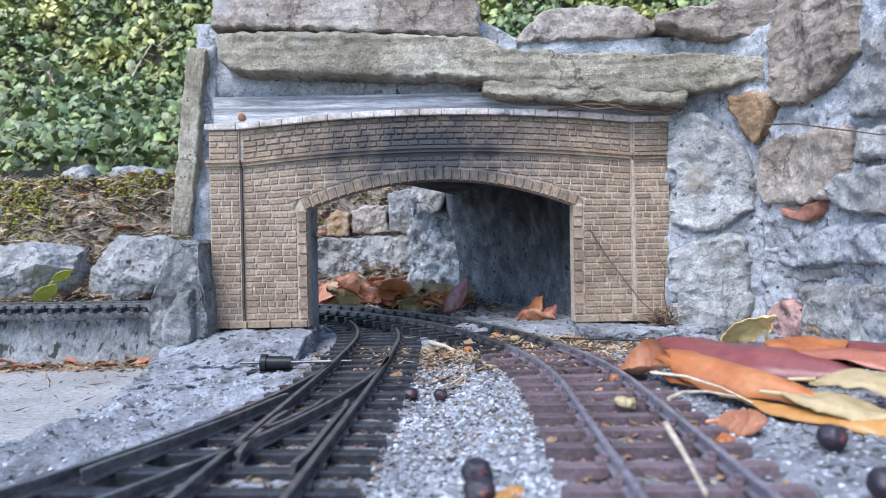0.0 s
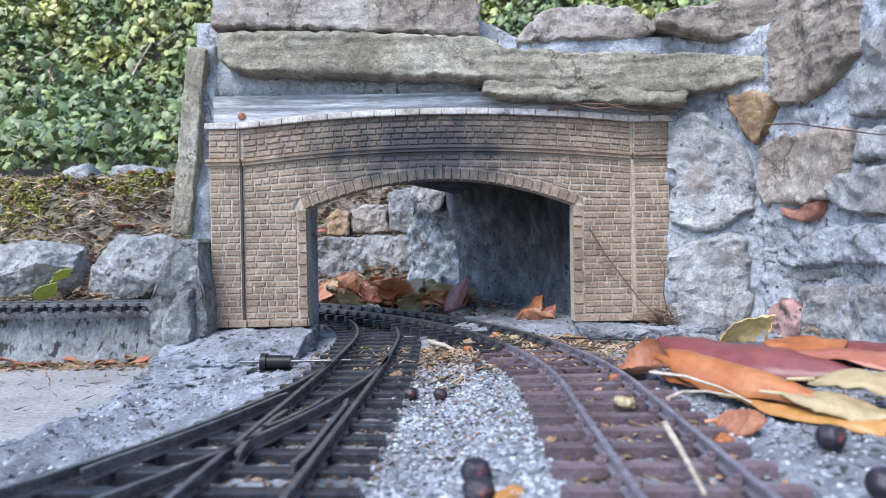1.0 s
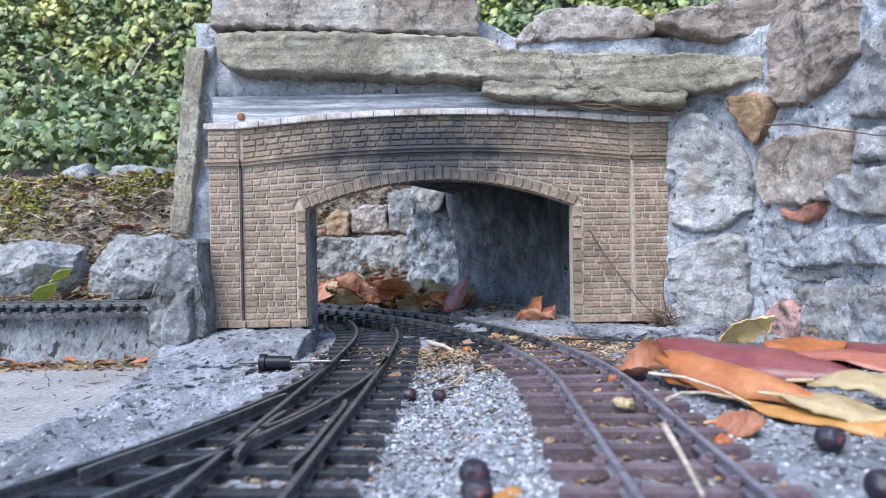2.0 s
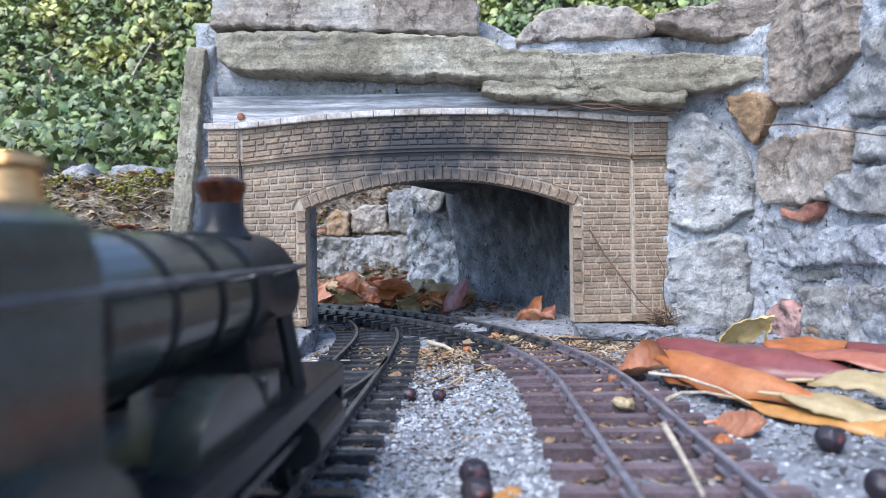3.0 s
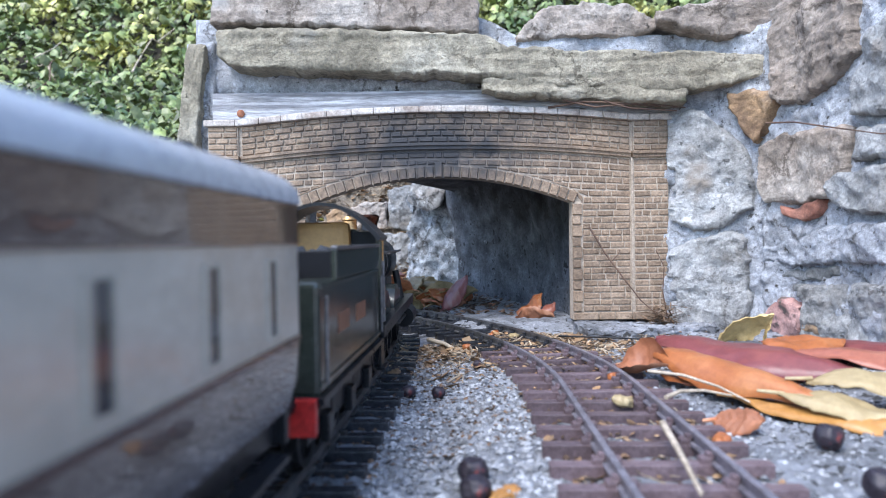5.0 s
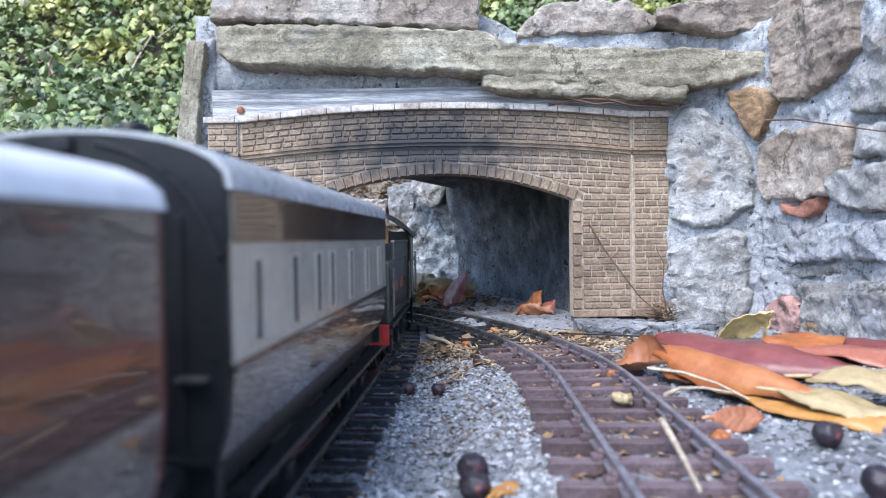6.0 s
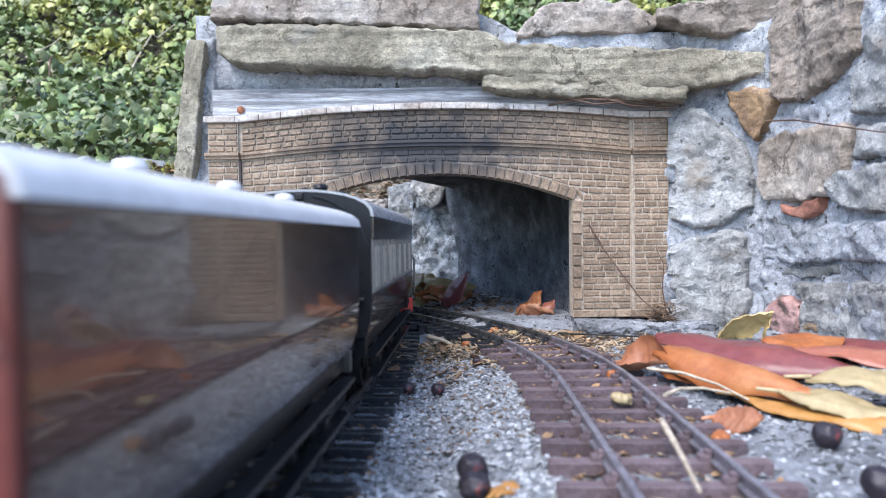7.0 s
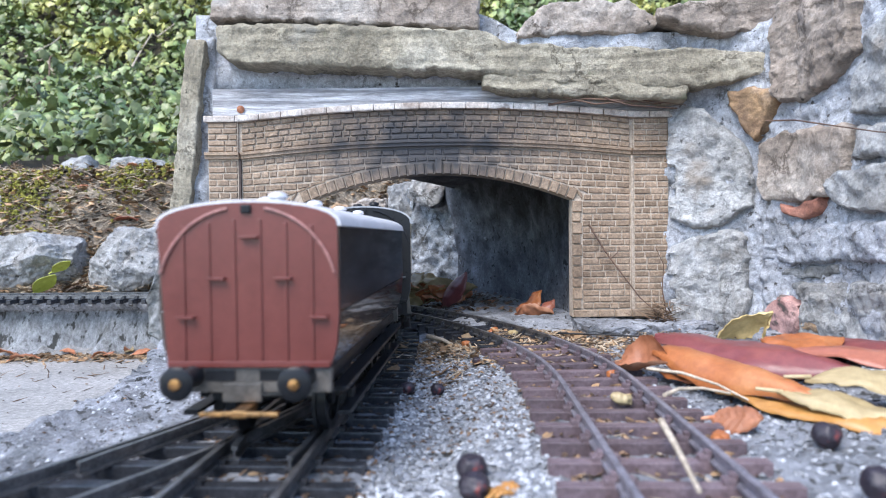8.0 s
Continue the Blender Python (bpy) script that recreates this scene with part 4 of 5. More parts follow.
def leaf_bm(length, width, wrap, arch, seed, pinch=0.8, wave=0.6):
    """A dead leaf along +y: wrap bends it across (degrees, positive curls the rims down), arch lifts its middle (millimetres)."""
    rnd = random.Random(seed)
    nu, nv = 34, 14
    top, low = [], []
    bm = bmesh.new()
    ph = rnd.uniform(0, 6)
    for i in range(nu + 1):
        u = i / nu
        w = width / 2 * max(math.sin(math.pi * u ** 0.92), 0.0) ** pinch * (1 + 0.10 * noise.noise(Vector((u * 7, ph, 4)))) + 0.12
        a = radians(wrap) * (0.75 + 0.5 * u)
        lift = arch * math.sin(math.pi * u) + wave * noise.noise(Vector((u * 3, ph, 0)))
        for j in range(nv + 1):
            v = j / nv * 2 - 1
            if abs(a) > 0.02:
                r = 2 * w / abs(a) if w else 1
                th = v * abs(a) / 2
                x, z = r * math.sin(th), math.copysign(r * (math.cos(th) - 1), a) * (1 if a > 0 else 1)
                z = r * (math.cos(th) - 1) * (1 if a > 0 else -1)
            else:
                x, z = w * v, 0
            z += lift + wave * 0.5 * noise.noise(Vector((u * 5, v * 1.5, ph))) - 0.25 * math.exp(-(v * 9) ** 2) - 0.22 * abs(math.sin(u * 22 + abs(v) * 4)) + wave * 0.5 * noise.fractal(Vector((u * 9, v * 4, ph)), 0.8, 2.1, 3) * abs(v)
            p = Vector((x, length * u, z))
            top.append(bm.verts.new(p * K))
            low.append(bm.verts.new((p - Vector((0, 0, 0.3))) * K))
    q = nv + 1
    for i in range(nu):
        for j in range(nv):
            a = i * q + j
            f = (a, a + 1, a + q + 1, a + q)
            bm.faces.new([top[k] for k in f])
            bm.faces.new([low[k] for k in f[::-1]])
    rim = list(range(q)) + [i * q + nv for i in range(1, nu + 1)] + [nu * q + j for j in range(nv - 1, -1, -1)] + [i * q for i in range(nu - 1, 0, -1)]
    for a, b in zip(rim, rim[1:] + rim[:1]):
        bm.faces.new((top[a], low[a], low[b], top[b]))
    bmesh.ops.recalc_face_normals(bm, faces=bm.faces)
    return bm


def lay_leaf(a, b, width, wrap, arch, mat, seed, lean=0.0, label="", pinch=0.8, wave=0.6):
    """A leaf from stalk a to tip b (millimetres); lean turns it about its midrib."""
    a, b = Vector(a), Vector(b)
    d = b - a
    ob = smooth(part("leaf", leaf_bm(d.length, width, wrap, arch, seed, pinch, wave), mat), 60)
    yaw, up = -math.atan2(d.x, d.y), math.atan2(d.z, math.hypot(d.x, d.y))
    ob.matrix_basis = Matrix.Translation(a * K) @ Matrix.Rotation(yaw, 4, "Z") @ Matrix.Rotation(up, 4, "X") @ Matrix.Rotation(radians(lean), 4, "Y")
    bm = tube(bmesh.new(), (0, -min(4, d.length * 0.2), -0.4), (0, 1.2, 0.0), 0.35, 0.5, 8)
    smooth(part("stalk", bm, mat, ob))
    return tagged(ob, label, "leaf", "fallen leaves")


lay_leaf((57, 173, 8.0), (77, 126, 4.5), 18, 170, 2.6, LEAF_ORANGE, 1, 6, "curled glossy orange dead leaf beside the track", wave=1.4)
lay_leaf((57, 168, 2.0), (72, 142, 2.0), 8, 80, 0.8, LEAF_ORANGE, 2, 0, "orange dead leaf under a curled one", wave=1.2)
lay_leaf((64, 190, 7), (97, 143, 6.5), 24, 100, 3.2, LEAF_MAROON, 3, 4, "broad maroon dead leaf on the leaf pile", wave=1.6)
lay_leaf((88, 158, 8), (136, 136, 9), 18, 90, 2.5, LEAF_RED, 4, 0, "reddish orange dead leaf on the leaf pile", wave=1.4)
lay_leaf((70, 132, 5), (97, 114, 2.2), 13, 80, 1.3, LEAF_CREAM, 5, 8, "pale cream dead leaf with a curled rim", wave=1.8)
lay_leaf((77, 134, 7.5), (114, 121, 7), 13, 80, 1.8, LEAF_CREAM, 6, 8, "pale cream dead leaf lying over others", wave=2.0)
lay_leaf((65, 141, 2.2), (92, 108, 2.2), 10, 60, 0.6, LEAF_AMBER, 7, 4, "flat amber dead leaf on the concrete", wave=1.2)
lay_leaf((51, 178, 2.5), (58, 160, 5.5), 15, -150, 0.5, LEAF_BROWN, 8, 40, "tightly curled orange dead leaf tip", wave=1.4)
lay_leaf((86, 170, 8), (112, 176, 9), 14, 60, 1.5, LEAF_ORANGE, 13, 10, "dry orange dead leaf under the maroon one", wave=1.4)
lay_leaf((94, 216, 2), (109, 208, 12), 11, 70, 1.5, LEAF_PALE, 9, -45, "pale cream curled dead leaf leaning on the wall", wave=1.8)
lay_leaf((108, 213, 3), (110, 212, 12), 8, 30, 0.5, LEAF_PALE, 10, 0, "small pale dead leaf against the wall")
lay_leaf((100, 190, 6), (132, 165, 6), 24, 60, 2, LEAF_MAROON, 11, 0, "dark red dead leaf by the wall")
lay_leaf((54, 127, 1), (60, 118, 3.5), 7, 60, 0.4, LEAF_BROWN, 12, 40, "small torn brown leaf scrap")
# dead leaves inside and beyond the tunnel
tun = random.Random(77)
for i in range(58):
    x = tun.uniform(-96, 2)
    y = 386 - 0.3 * (x + 40) + tun.uniform(-10, 24)
    z = tun.uniform(1, 10)
    a = tun.uniform(0, 6.28)
    L = tun.uniform(15, 27)
    lay_leaf((x, y, z), (x + L * math.cos(a), y + 0.6 * L * math.sin(a), z + tun.uniform(-2, 11)), tun.uniform(11, 18), tun.uniform(-130, 130), tun.uniform(0, 3),
             tun.choice((LEAF_BROWN, LEAF_BROWN, LEAF_ORANGE, LEAF_RED, LEAF_CREAM)), 100 + i, tun.uniform(-70, 70), "dry curled brown leaf drifted beside the tunnel track", wave=1.8)
for i in range(14):
    x = tun.uniform(-34, 14)
    y = 366 - 0.35 * x + tun.uniform(-6, 8)
    a, L = tun.uniform(0, 6.28), tun.uniform(14, 22)
    lay_leaf((x, y, tun.uniform(-1, 4)), (x + L * math.cos(a), y + 0.5 * L * math.sin(a), tun.uniform(3, 11)), tun.uniform(9, 14), tun.uniform(-110, 110), 1.5,
             tun.choice((LEAF_BROWN, LEAF_BROWN, LEAF_ORANGE, LEAF_CREAM)), 170 + i, tun.uniform(-60, 60), "dry tan leaf drifted between the tunnel tracks", wave=1.8)
lay_leaf((-1, 352, -1), (13, 346, 19), 15, 70, 1, LEAF_MAROON, 140, 55, "dark pointed dead leaf standing on edge")
lay_leaf((8, 348, -1), (28, 340, 4), 10, 90, 1, LEAF_BROWN, 141, 20, "dry brown leaf scrap against the lining", wave=1.6)
lay_leaf((33, 297, -2), (46, 294, 13), 14, 80, 1.5, LEAF_ORANGE, 142, 30, "upright orange-brown dead leaf inside the tunnel", wave=1.8)
lay_leaf((32, 290, -1), (50, 284, 3), 13, -90, 1, LEAF_BROWN, 143, -35, "curled orange-brown dead leaf inside the tunnel", wave=1.8)
lay_leaf((40, 292, -1), (51, 287, 9), 11, 110, 1, LEAF_RED, 144, 40, "folded red-brown dead leaf inside the tunnel", wave=1.6)
lay_leaf((-300, 464, 1), (-284, 464, 14), 14, 30, 1, LEAF_LIME, 150, -30, "lime yellow fallen leaf on the ledge")
lay_leaf((-287, 465, 16), (-274, 466, 24), 10, 40, 1, LEAF_LIME, 151, -30, "lime yellow leaf sprig on the ledge")
path_leaf = random.Random(31)
for i in range(16):
    x, y = path_leaf.uniform(-300, -150), path_leaf.uniform(408, 434)
    a = path_leaf.uniform(0, 6.28)
    L = path_leaf.uniform(9, 17)
    lay_leaf((x, y, -38.5), (x + L * math.cos(a), y + L * math.sin(a) * 0.6, -36), L * 0.55, path_leaf.uniform(-80, 80), 1.5,
             path_leaf.choice((LEAF_CREAM, LEAF_BROWN, LEAF_BROWN)), 200 + i, path_leaf.uniform(-30, 30), "dry fallen leaf at the foot of the ledge")


def berry(x, y, r, seed, label, squash=0.9):
    bm = bmesh.new()
    bmesh.ops.create_icosphere(bm, subdivisions=4, radius=1)
    for v in bm.verts:
        d = v.co.copy()
        k = 1 + 0.10 * noise.fractal(d * 1.6 + Vector((seed * 7, 0, 0)), 0.8, 2, 4)
        top = max(0, d.z - 0.86) * 1.6
        v.co = Vector((d.x * r * k, d.y * r * k, (d.z * squash * k - top) * r)) * K
    ob = smooth(part("berry", bm, BERRY_BLACK), 60)
    z = max(ground_height(x, y), ground_height(x + 1, y), ground_height(x, y + 1))
    ob.location = (x * K, y * K, (z + r * squash * 0.93) * K)
    return tagged(ob, label, "berry", "fallen berries")


berry(4.9, 104.5, 2.5, 1, "shrivelled dark red and black berry on the concrete")
berry(4.9, 97, 2.5, 2, "black berry on the concrete beside a dead leaf")
berry(-1.4, 171, 1.9, 3, "small dark red berry on the concrete")
berry(68.6, 112.5, 2.4, 4, "dull black berry in front of the leaves", 1.0)
berry(62, 89, 2.6, 5, "dull black berry at the trackside", 1.0)
berry(-9.6, 172, 2.0, 6, "black berry against the sleeper ends")
berry(10.6, 195, 1.5, 7, "tiny brown berry on the concrete")
lay_leaf((7.5, 95, -1), (12, 101, -1.5), 4, 50, 0.5, LEAF_AMBER, 160, 0, "small yellow leaf scrap beside a berry")


def stick(name, pts, r, mat, label, category="twig", group=""):
    bm = bmesh.new()
    n = 7
    rings = []
    for i, p in enumerate(pts):
        p = Vector(p)
        d = (Vector(pts[min(i + 1, len(pts) - 1)]) - Vector(pts[max(i - 1, 0)])).normalized()
        s = d.cross(Vector((0.2, 0.1, 1))).normalized()
        t = s.cross(d)
        k = r * (1 - 0.5 * i / (len(pts) - 1))
        rings.append([bm.verts.new((p + s * k * math.cos(2 * math.pi * j / n) + t * k * math.sin(2 * math.pi * j / n)) * K) for j in range(n)])
    for a, b in zip(rings, rings[1:]):
        for j in range(n):
            bm.faces.new((a[j], a[(j + 1) % n], b[(j + 1) % n], b[j]))
    bm.faces.new(rings[0])
    bm.faces.new(rings[-1])
    bmesh.ops.recalc_face_normals(bm, faces=bm.faces)
    return tagged(smooth(part(name, bm, mat), 60), label, category, group)


stick("straw", [(39.6, 114, 4.2), (38, 104, 4.0), (36, 94, 4.2), (33.5, 82, 4.4)], 0.65, STRAW, "pale dry stalk lying across the brown track", "stalk")
stick("straw", [(46.5, 132, 4.3), (51, 136, 4.6), (57, 138, 4.2), (63, 138, 3)], 0.5, STRAW, "thin bent straw beside the leaf pile", "stalk")
stick("straw", [(52, 160, 4), (57, 150, 5.0), (62, 142, 4.0), (66, 136, 2)], 0.45, STRAW, "thin dry stalk beneath the leaf pile", "stalk")
stick("twig", [(-6, 258, -2.5), (0, 246, -2.2), (7.6, 226, -2.8)], 1.1, STRAW, "pale peeled twig between the tracks")
stick("twig", [(60.3, 259, 42.5), (66, 257, 32), (72, 255, 23), (79, 253, 13), (85, 250, 7)], 0.4, BARK, "thin brown twig leaning on the portal")
stick("twig", [(68, 256.5, 28), (71, 256, 31), (72, 256, 33)], 0.25, BARK, "short side shoot of a brown twig")
stick("twig", [(90, 254, 6), (88, 253, 16), (89, 254, 26), (86, 255, 33)], 0.3, BARK, "upright dry brown stem beside the portal")
stick("cable", [(40, 219, 4.2), (55, 213, 4.4), (70, 207, 4.3), (84, 202, 4.5)], 0.35, ENAMEL_BLACK, "thin black cable along the trackside", "cable")
for k, (x, y) in enumerate(((40, 141), (8.9, 224), (45, 168), (27, 243), (30, 243), (33, 244), (20, 250), (52, 118))):
    bm = rock_mesh((4.6, 2.8, 2.2), 300 + k, 0.2, 0.08, 3, 0, 2)
    ob = smooth(part("seed", bm, LEAF_CREAM if k in (0, 3, 4, 5) else LEAF_ORANGE), 50)
    ob.matrix_basis = pose(x * K, y * K, (ground_height(x, y) + (2.6 if k in (0, 2) else 1.2)) * K, 0, 10, 40 * k)
    tagged(ob, "pale dry seed husk among the litter", "seed", "seed husks")

# lever box of the turnout
SWITCH = tagged(new("point_lever"), "small black point lever box beside the turnout", "point lever")
SWITCH.location = (0.004, -0.015, 0.0006)
part("base_plate", box(bmesh.new(), -72, -52, 231, 237, -7.0, -5.6, 0.3), ENAMEL_BLACK, SWITCH)
smooth(part("housing", tube(bmesh.new(), (-66, 234, -3.2), (-57, 234, -3.2), 2.6, 2.3, 16), ENAMEL_BLACK, SWITCH))
smooth(part("collar", tube(bmesh.new(), (-67.5, 234, -3.2), (-65.5, 234, -3.2), 3.2, None, 16), ENAMEL_BLACK, SWITCH))
smooth(part("rod", tube(bmesh.new(), (-75, 234, -3.0), (-36, 231, -2.4), 0.5), STEEL, SWITCH))


def scatter(name, count, where, size, mat, label, category, flat=0.6, long=1.0, seed=1):
    """Small broken bits as one heap: where(rnd) gives x, y and a lift."""
    rnd = random.Random(seed)
    verts, faces = [], []
    for _ in range(count):
        x, y, up = where(rnd)
        s = rnd.uniform(*size)
        z = ground_height(x, y) + up
        m = Matrix.Translation((x, y, z)) @ Euler((rnd.uniform(-0.5, 0.5), rnd.uniform(-0.5, 0.5), rnd.uniform(0, 6.28))).to_matrix().to_4x4()
        b = len(verts)
        for cx, cy, cz in ((1, 0, 0), (0.3, 0.9, 0), (-0.8, 0.6, 0), (-0.8, -0.6, 0), (0.4, -0.9, 0), (0, 0, 1), (0, 0, -1)):
            j = rnd.uniform(0.6, 1.2)
            verts.append(m @ Vector((cx * s * j * long, cy * s * j, cz * s * flat * j)) * K)
        for i in range(5):
            faces.append((b + i, b + (i + 1) % 5, b + 5))
            faces.append((b + (i + 1) % 5, b + i, b + 6))
    me = bpy.data.meshes.new(name)
    me.from_pydata(verts, [], faces)
    me.materials.append(mat)
    return tagged(new(name, me), label, category, kind="stuff")


scatter("gravel", 5200, lambda r: (r.uniform(-14, 20), 80 + 160 * r.random() ** 1.1, 0.1), (0.25, 0.95), CHIP, "pale grey stone chips between the tracks", "gravel", seed=1)
scatter("gravel", 2600, lambda r: (r.uniform(-108, -42), r.uniform(90, 236), -0.2), (0.25, 0.9), CHIP, "grey stone chips on the trackbed shoulder", "gravel", seed=2)
scatter("gravel", 3000, lambda r: (r.uniform(50, 120), r.uniform(70, 200), 0.0), (0.3, 1.0), CHIP, "grey stone chips beside the brown track", "gravel", seed=3)
LITTER_DARK = material("dark_litter", [(0.04, 0.025, 0.018), (0.10, 0.06, 0.035), (0.20, 0.13, 0.08)], 60, 0.85, bump=0.3, depth=0.0004, island=0.6)
near_portal = lambda r: (r.gauss(26, 26), 250 - abs(r.gauss(0, 27)), r.uniform(0, 1.6))
right_bed = lambda r: (36 + r.uniform(-17, 17), r.uniform(85, 235), r.uniform(0, 1.0))
left_bed = lambda r: (-31 + r.uniform(-19, 19), r.uniform(85, 262), r.uniform(0, 0.7))
ledge_foot = lambda r: (r.uniform(-330, -112), 437 - abs(r.gauss(0, 12)), 0.5)
tunnel_bed = lambda r: (r.uniform(-100, 40), r.uniform(300, 440), r.uniform(0, 1.5))
bank = lambda r: (r.uniform(-520, 60), 476 + 260 * r.random() ** 1.2, r.uniform(0, 6))
scatter("leaf_litter", 2600, near_portal, (0.2, 0.9), LITTER, "brown leaf crumbs between the rails", "litter", 0.35, 1.4, 4)
scatter("leaf_litter", 2600, near_portal, (0.2, 0.7), LITTER_DARK, "dark bark crumbs between the rails", "litter", 0.5, 1.4, 14)
scatter("needle_litter", 1300, near_portal, (0.22, 0.42), STRAW_BITS, "dry stalks and needles between the rails", "litter", 0.6, 9.0, 24)
scatter("leaf_litter", 220, near_portal, (1.0, 2.4), LITTER, "larger dead leaf scraps between the rails", "litter", 0.15, 1.5, 34)
scatter("leaf_litter", 1000, right_bed, (0.2, 0.8), LITTER_DARK, "dark litter caught between the brown sleepers", "litter", 0.5, 1.4, 5)
scatter("leaf_litter", 420, right_bed, (0.4, 1.3), LITTER, "brown leaf scraps caught between the sleepers", "litter", 0.25, 1.6, 15)
scatter("needle_litter", 160, right_bed, (0.2, 0.36), STRAW_BITS, "dry needles lying on the brown track", "litter", 0.6, 10.0, 25)
scatter("leaf_litter", 1500, left_bed, (0.2, 0.7), LITTER_DARK, "dark litter caught between the black sleepers", "litter", 0.5, 1.4, 6)
scatter("leaf_litter", 60, left_bed, (0.5, 1.4), LITTER, "few brown leaf scraps on the black track", "litter", 0.25, 1.6, 16)
scatter("leaf_litter", 900, lambda r: (r.uniform(-14, 20), r.uniform(120, 250), 0.3), (0.2, 0.6), LITTER_DARK, "dark crumbs on the concrete between the tracks", "litter", 0.5, 1.4, 26)
scatter("leaf_litter", 260, lambda r: (r.uniform(-106, -50), r.uniform(95, 236), 0.0), (0.2, 0.55), LITTER_DARK, "dark crumbs on the trackbed shoulder", "litter", 0.5, 1.4, 36)
scatter("leaf_litter", 1500, ledge_foot, (0.8, 2.6), LITTER, "dry leaf litter along the foot of the ledge", "litter", 0.2, 1.7, 7)
scatter("needle_litter", 500, ledge_foot, (0.3, 0.6), STRAW_BITS, "dry stalks along the foot of the ledge", "litter", 0.6, 14.0, 17)
scatter("leaf_litter", 1200, tunnel_bed, (0.5, 1.6), LITTER_DARK, "leaf litter on the tunnel floor", "litter", 0.3, 1.7, 8)
scatter("bank_litter", 9000, bank, (0.8, 3.4), LITTER, "dead leaf scraps on the bank", "litter", 0.2, 1.8, 9)
scatter("bank_litter", 12000, bank, (0.4, 1.0), STRAW_BITS, "dry grass and twigs matted over the bank", "litter", 0.6, 14.0, 19)
scatter("bank_litter", 5000, bank, (0.8, 2.6), LITTER_DARK, "dark bark scraps on the bank", "litter", 0.4, 2.0, 29)
scatter("dry_tuft", 160, lambda r: (r.gauss(87, 4), r.gauss(251, 2.5), abs(r.gauss(4, 3))), (0.2, 0.35), LITTER_DARK, "withered brown tuft at the foot of the portal", "dry plant", 0.6, 12.0, 39)


bank_leaf = random.Random(55)
for i in range(22):
    x, y = bank_leaf.uniform(-400, -10), bank_leaf.uniform(500, 580)
    L, a = bank_leaf.uniform(12, 22), bank_leaf.uniform(0, 6.28)
    z = ground_height(x, y) + 5
    lay_leaf((x, y, z), (x + L * math.cos(a), y + 0.5 * L * math.sin(a), z + bank_leaf.uniform(-2, 6)), L * 0.5, bank_leaf.uniform(-70, 70), 1.5,
             bank_leaf.choice((LEAF_CREAM, LEAF_BROWN, LEAF_BROWN, LEAF_RED)), 260 + i, bank_leaf.uniform(-40, 10), "dry fallen leaf lying on the bank")
for i, (x, y, w) in enumerate(((-330, 575, 34), (-215, 572, 30), (-380, 540, 26), (-150, 566, 28), (-60, 580, 34))):
    stone(BANKWALL, (x, y, ground_height(x, y) + 3), (w, 24, w * 0.6), 80 + i, FARSTONE, (0, 6 * i - 12, 0), 0.5, 0.10, 4)
scatter("leaf_litter", 160, lambda r: (r.uniform(-330, -112), r.uniform(230, 436), 0.2), (0.2, 0.6), LITTER_DARK, "dark crumbs strewn over the path", "litter", 0.4, 1.8, 46)
scatter("needle_litter", 90, lambda r: (r.uniform(-300, -112), r.uniform(300, 436), 0.4), (0.25, 0.5), LITTER_DARK, "dark twigs strewn over the path", "litter", 0.6, 16.0, 47)
stick("dry_grass", [(44, 259, 91.5), (58, 256, 93), (70, 254, 92), (88, 253, 90)], 0.5, BARK, "dry grass stalk caught over the portal", "stalk")
stick("dry_grass", [(60, 256, 97), (68, 254, 92), (76, 253, 89.5), (94, 252, 88)], 0.5, BARK, "dry grass stalk lying over the coping", "stalk")
stick("dry_grass", [(70, 255, 97.5), (74, 254, 93), (86, 252, 92.5)], 0.4, BARK, "bent dry grass stalk under the slab", "stalk")
stick("dry_grass", [(50, 257, 94), (62, 254.5, 90.5), (80, 253, 91.5), (97, 251, 89)], 0.4, BARK, "thin dry grass stalk over the coping", "stalk")
stick("twig", [(116, 226, 78), (119.5, 214, 76), (121, 196, 71), (123, 178, 66), (126, 160, 62)], 0.32, BARK, "thin dark twig hanging along the stone wall")
screw = part("screw", lathe(bmesh.new(), [(1.5, 0), (1.6, -0.5), (1.1, -0.9), (0.3, -1.0)], (-82.2, 262.2, 91.5), 16, "y"), material("rust", [(0.20, 0.07, 0.035), (0.34, 0.15, 0.08)], 300, 0.85), None)
tagged(smooth(screw), "rusty round screw head in the timber board", "screw")
ivy_stem = random.Random(90)
for i in range(9):
    x, y = ivy_stem.uniform(-900, -420), ivy_stem.uniform(1000, 1500)
    pts, z = [], ground_height(x, y) + 55
    for k in range(6):
        pts.append((x, y, z))
        x, y = x + ivy_stem.uniform(-35, 35), y + ivy_stem.uniform(5, 45)
        z = ground_height(x, y) + ivy_stem.uniform(55, 85)
    stick("ivy_stem", pts, ivy_stem.uniform(1.6, 3.2), STRAW if i % 3 else BARK, "bare woody stem among the ivy", "stem")


def moss_spot(r):
    c = r.choice(((-268, 560, 30, 10), (-360, 545, 40, 16), (-410, 550, 40, 20), (-200, 560, 20, 10), (-120, 560, 20, 12)))
    return r.gauss(c[0], c[2] * 0.5), r.gauss(c[1], c[3]), r.uniform(0, 5)


scatter("moss", 5000, moss_spot, (0.8, 2.4), MOSS, "yellow-green moss cushions on the bank", "moss", 0.9, 1.0, 10)


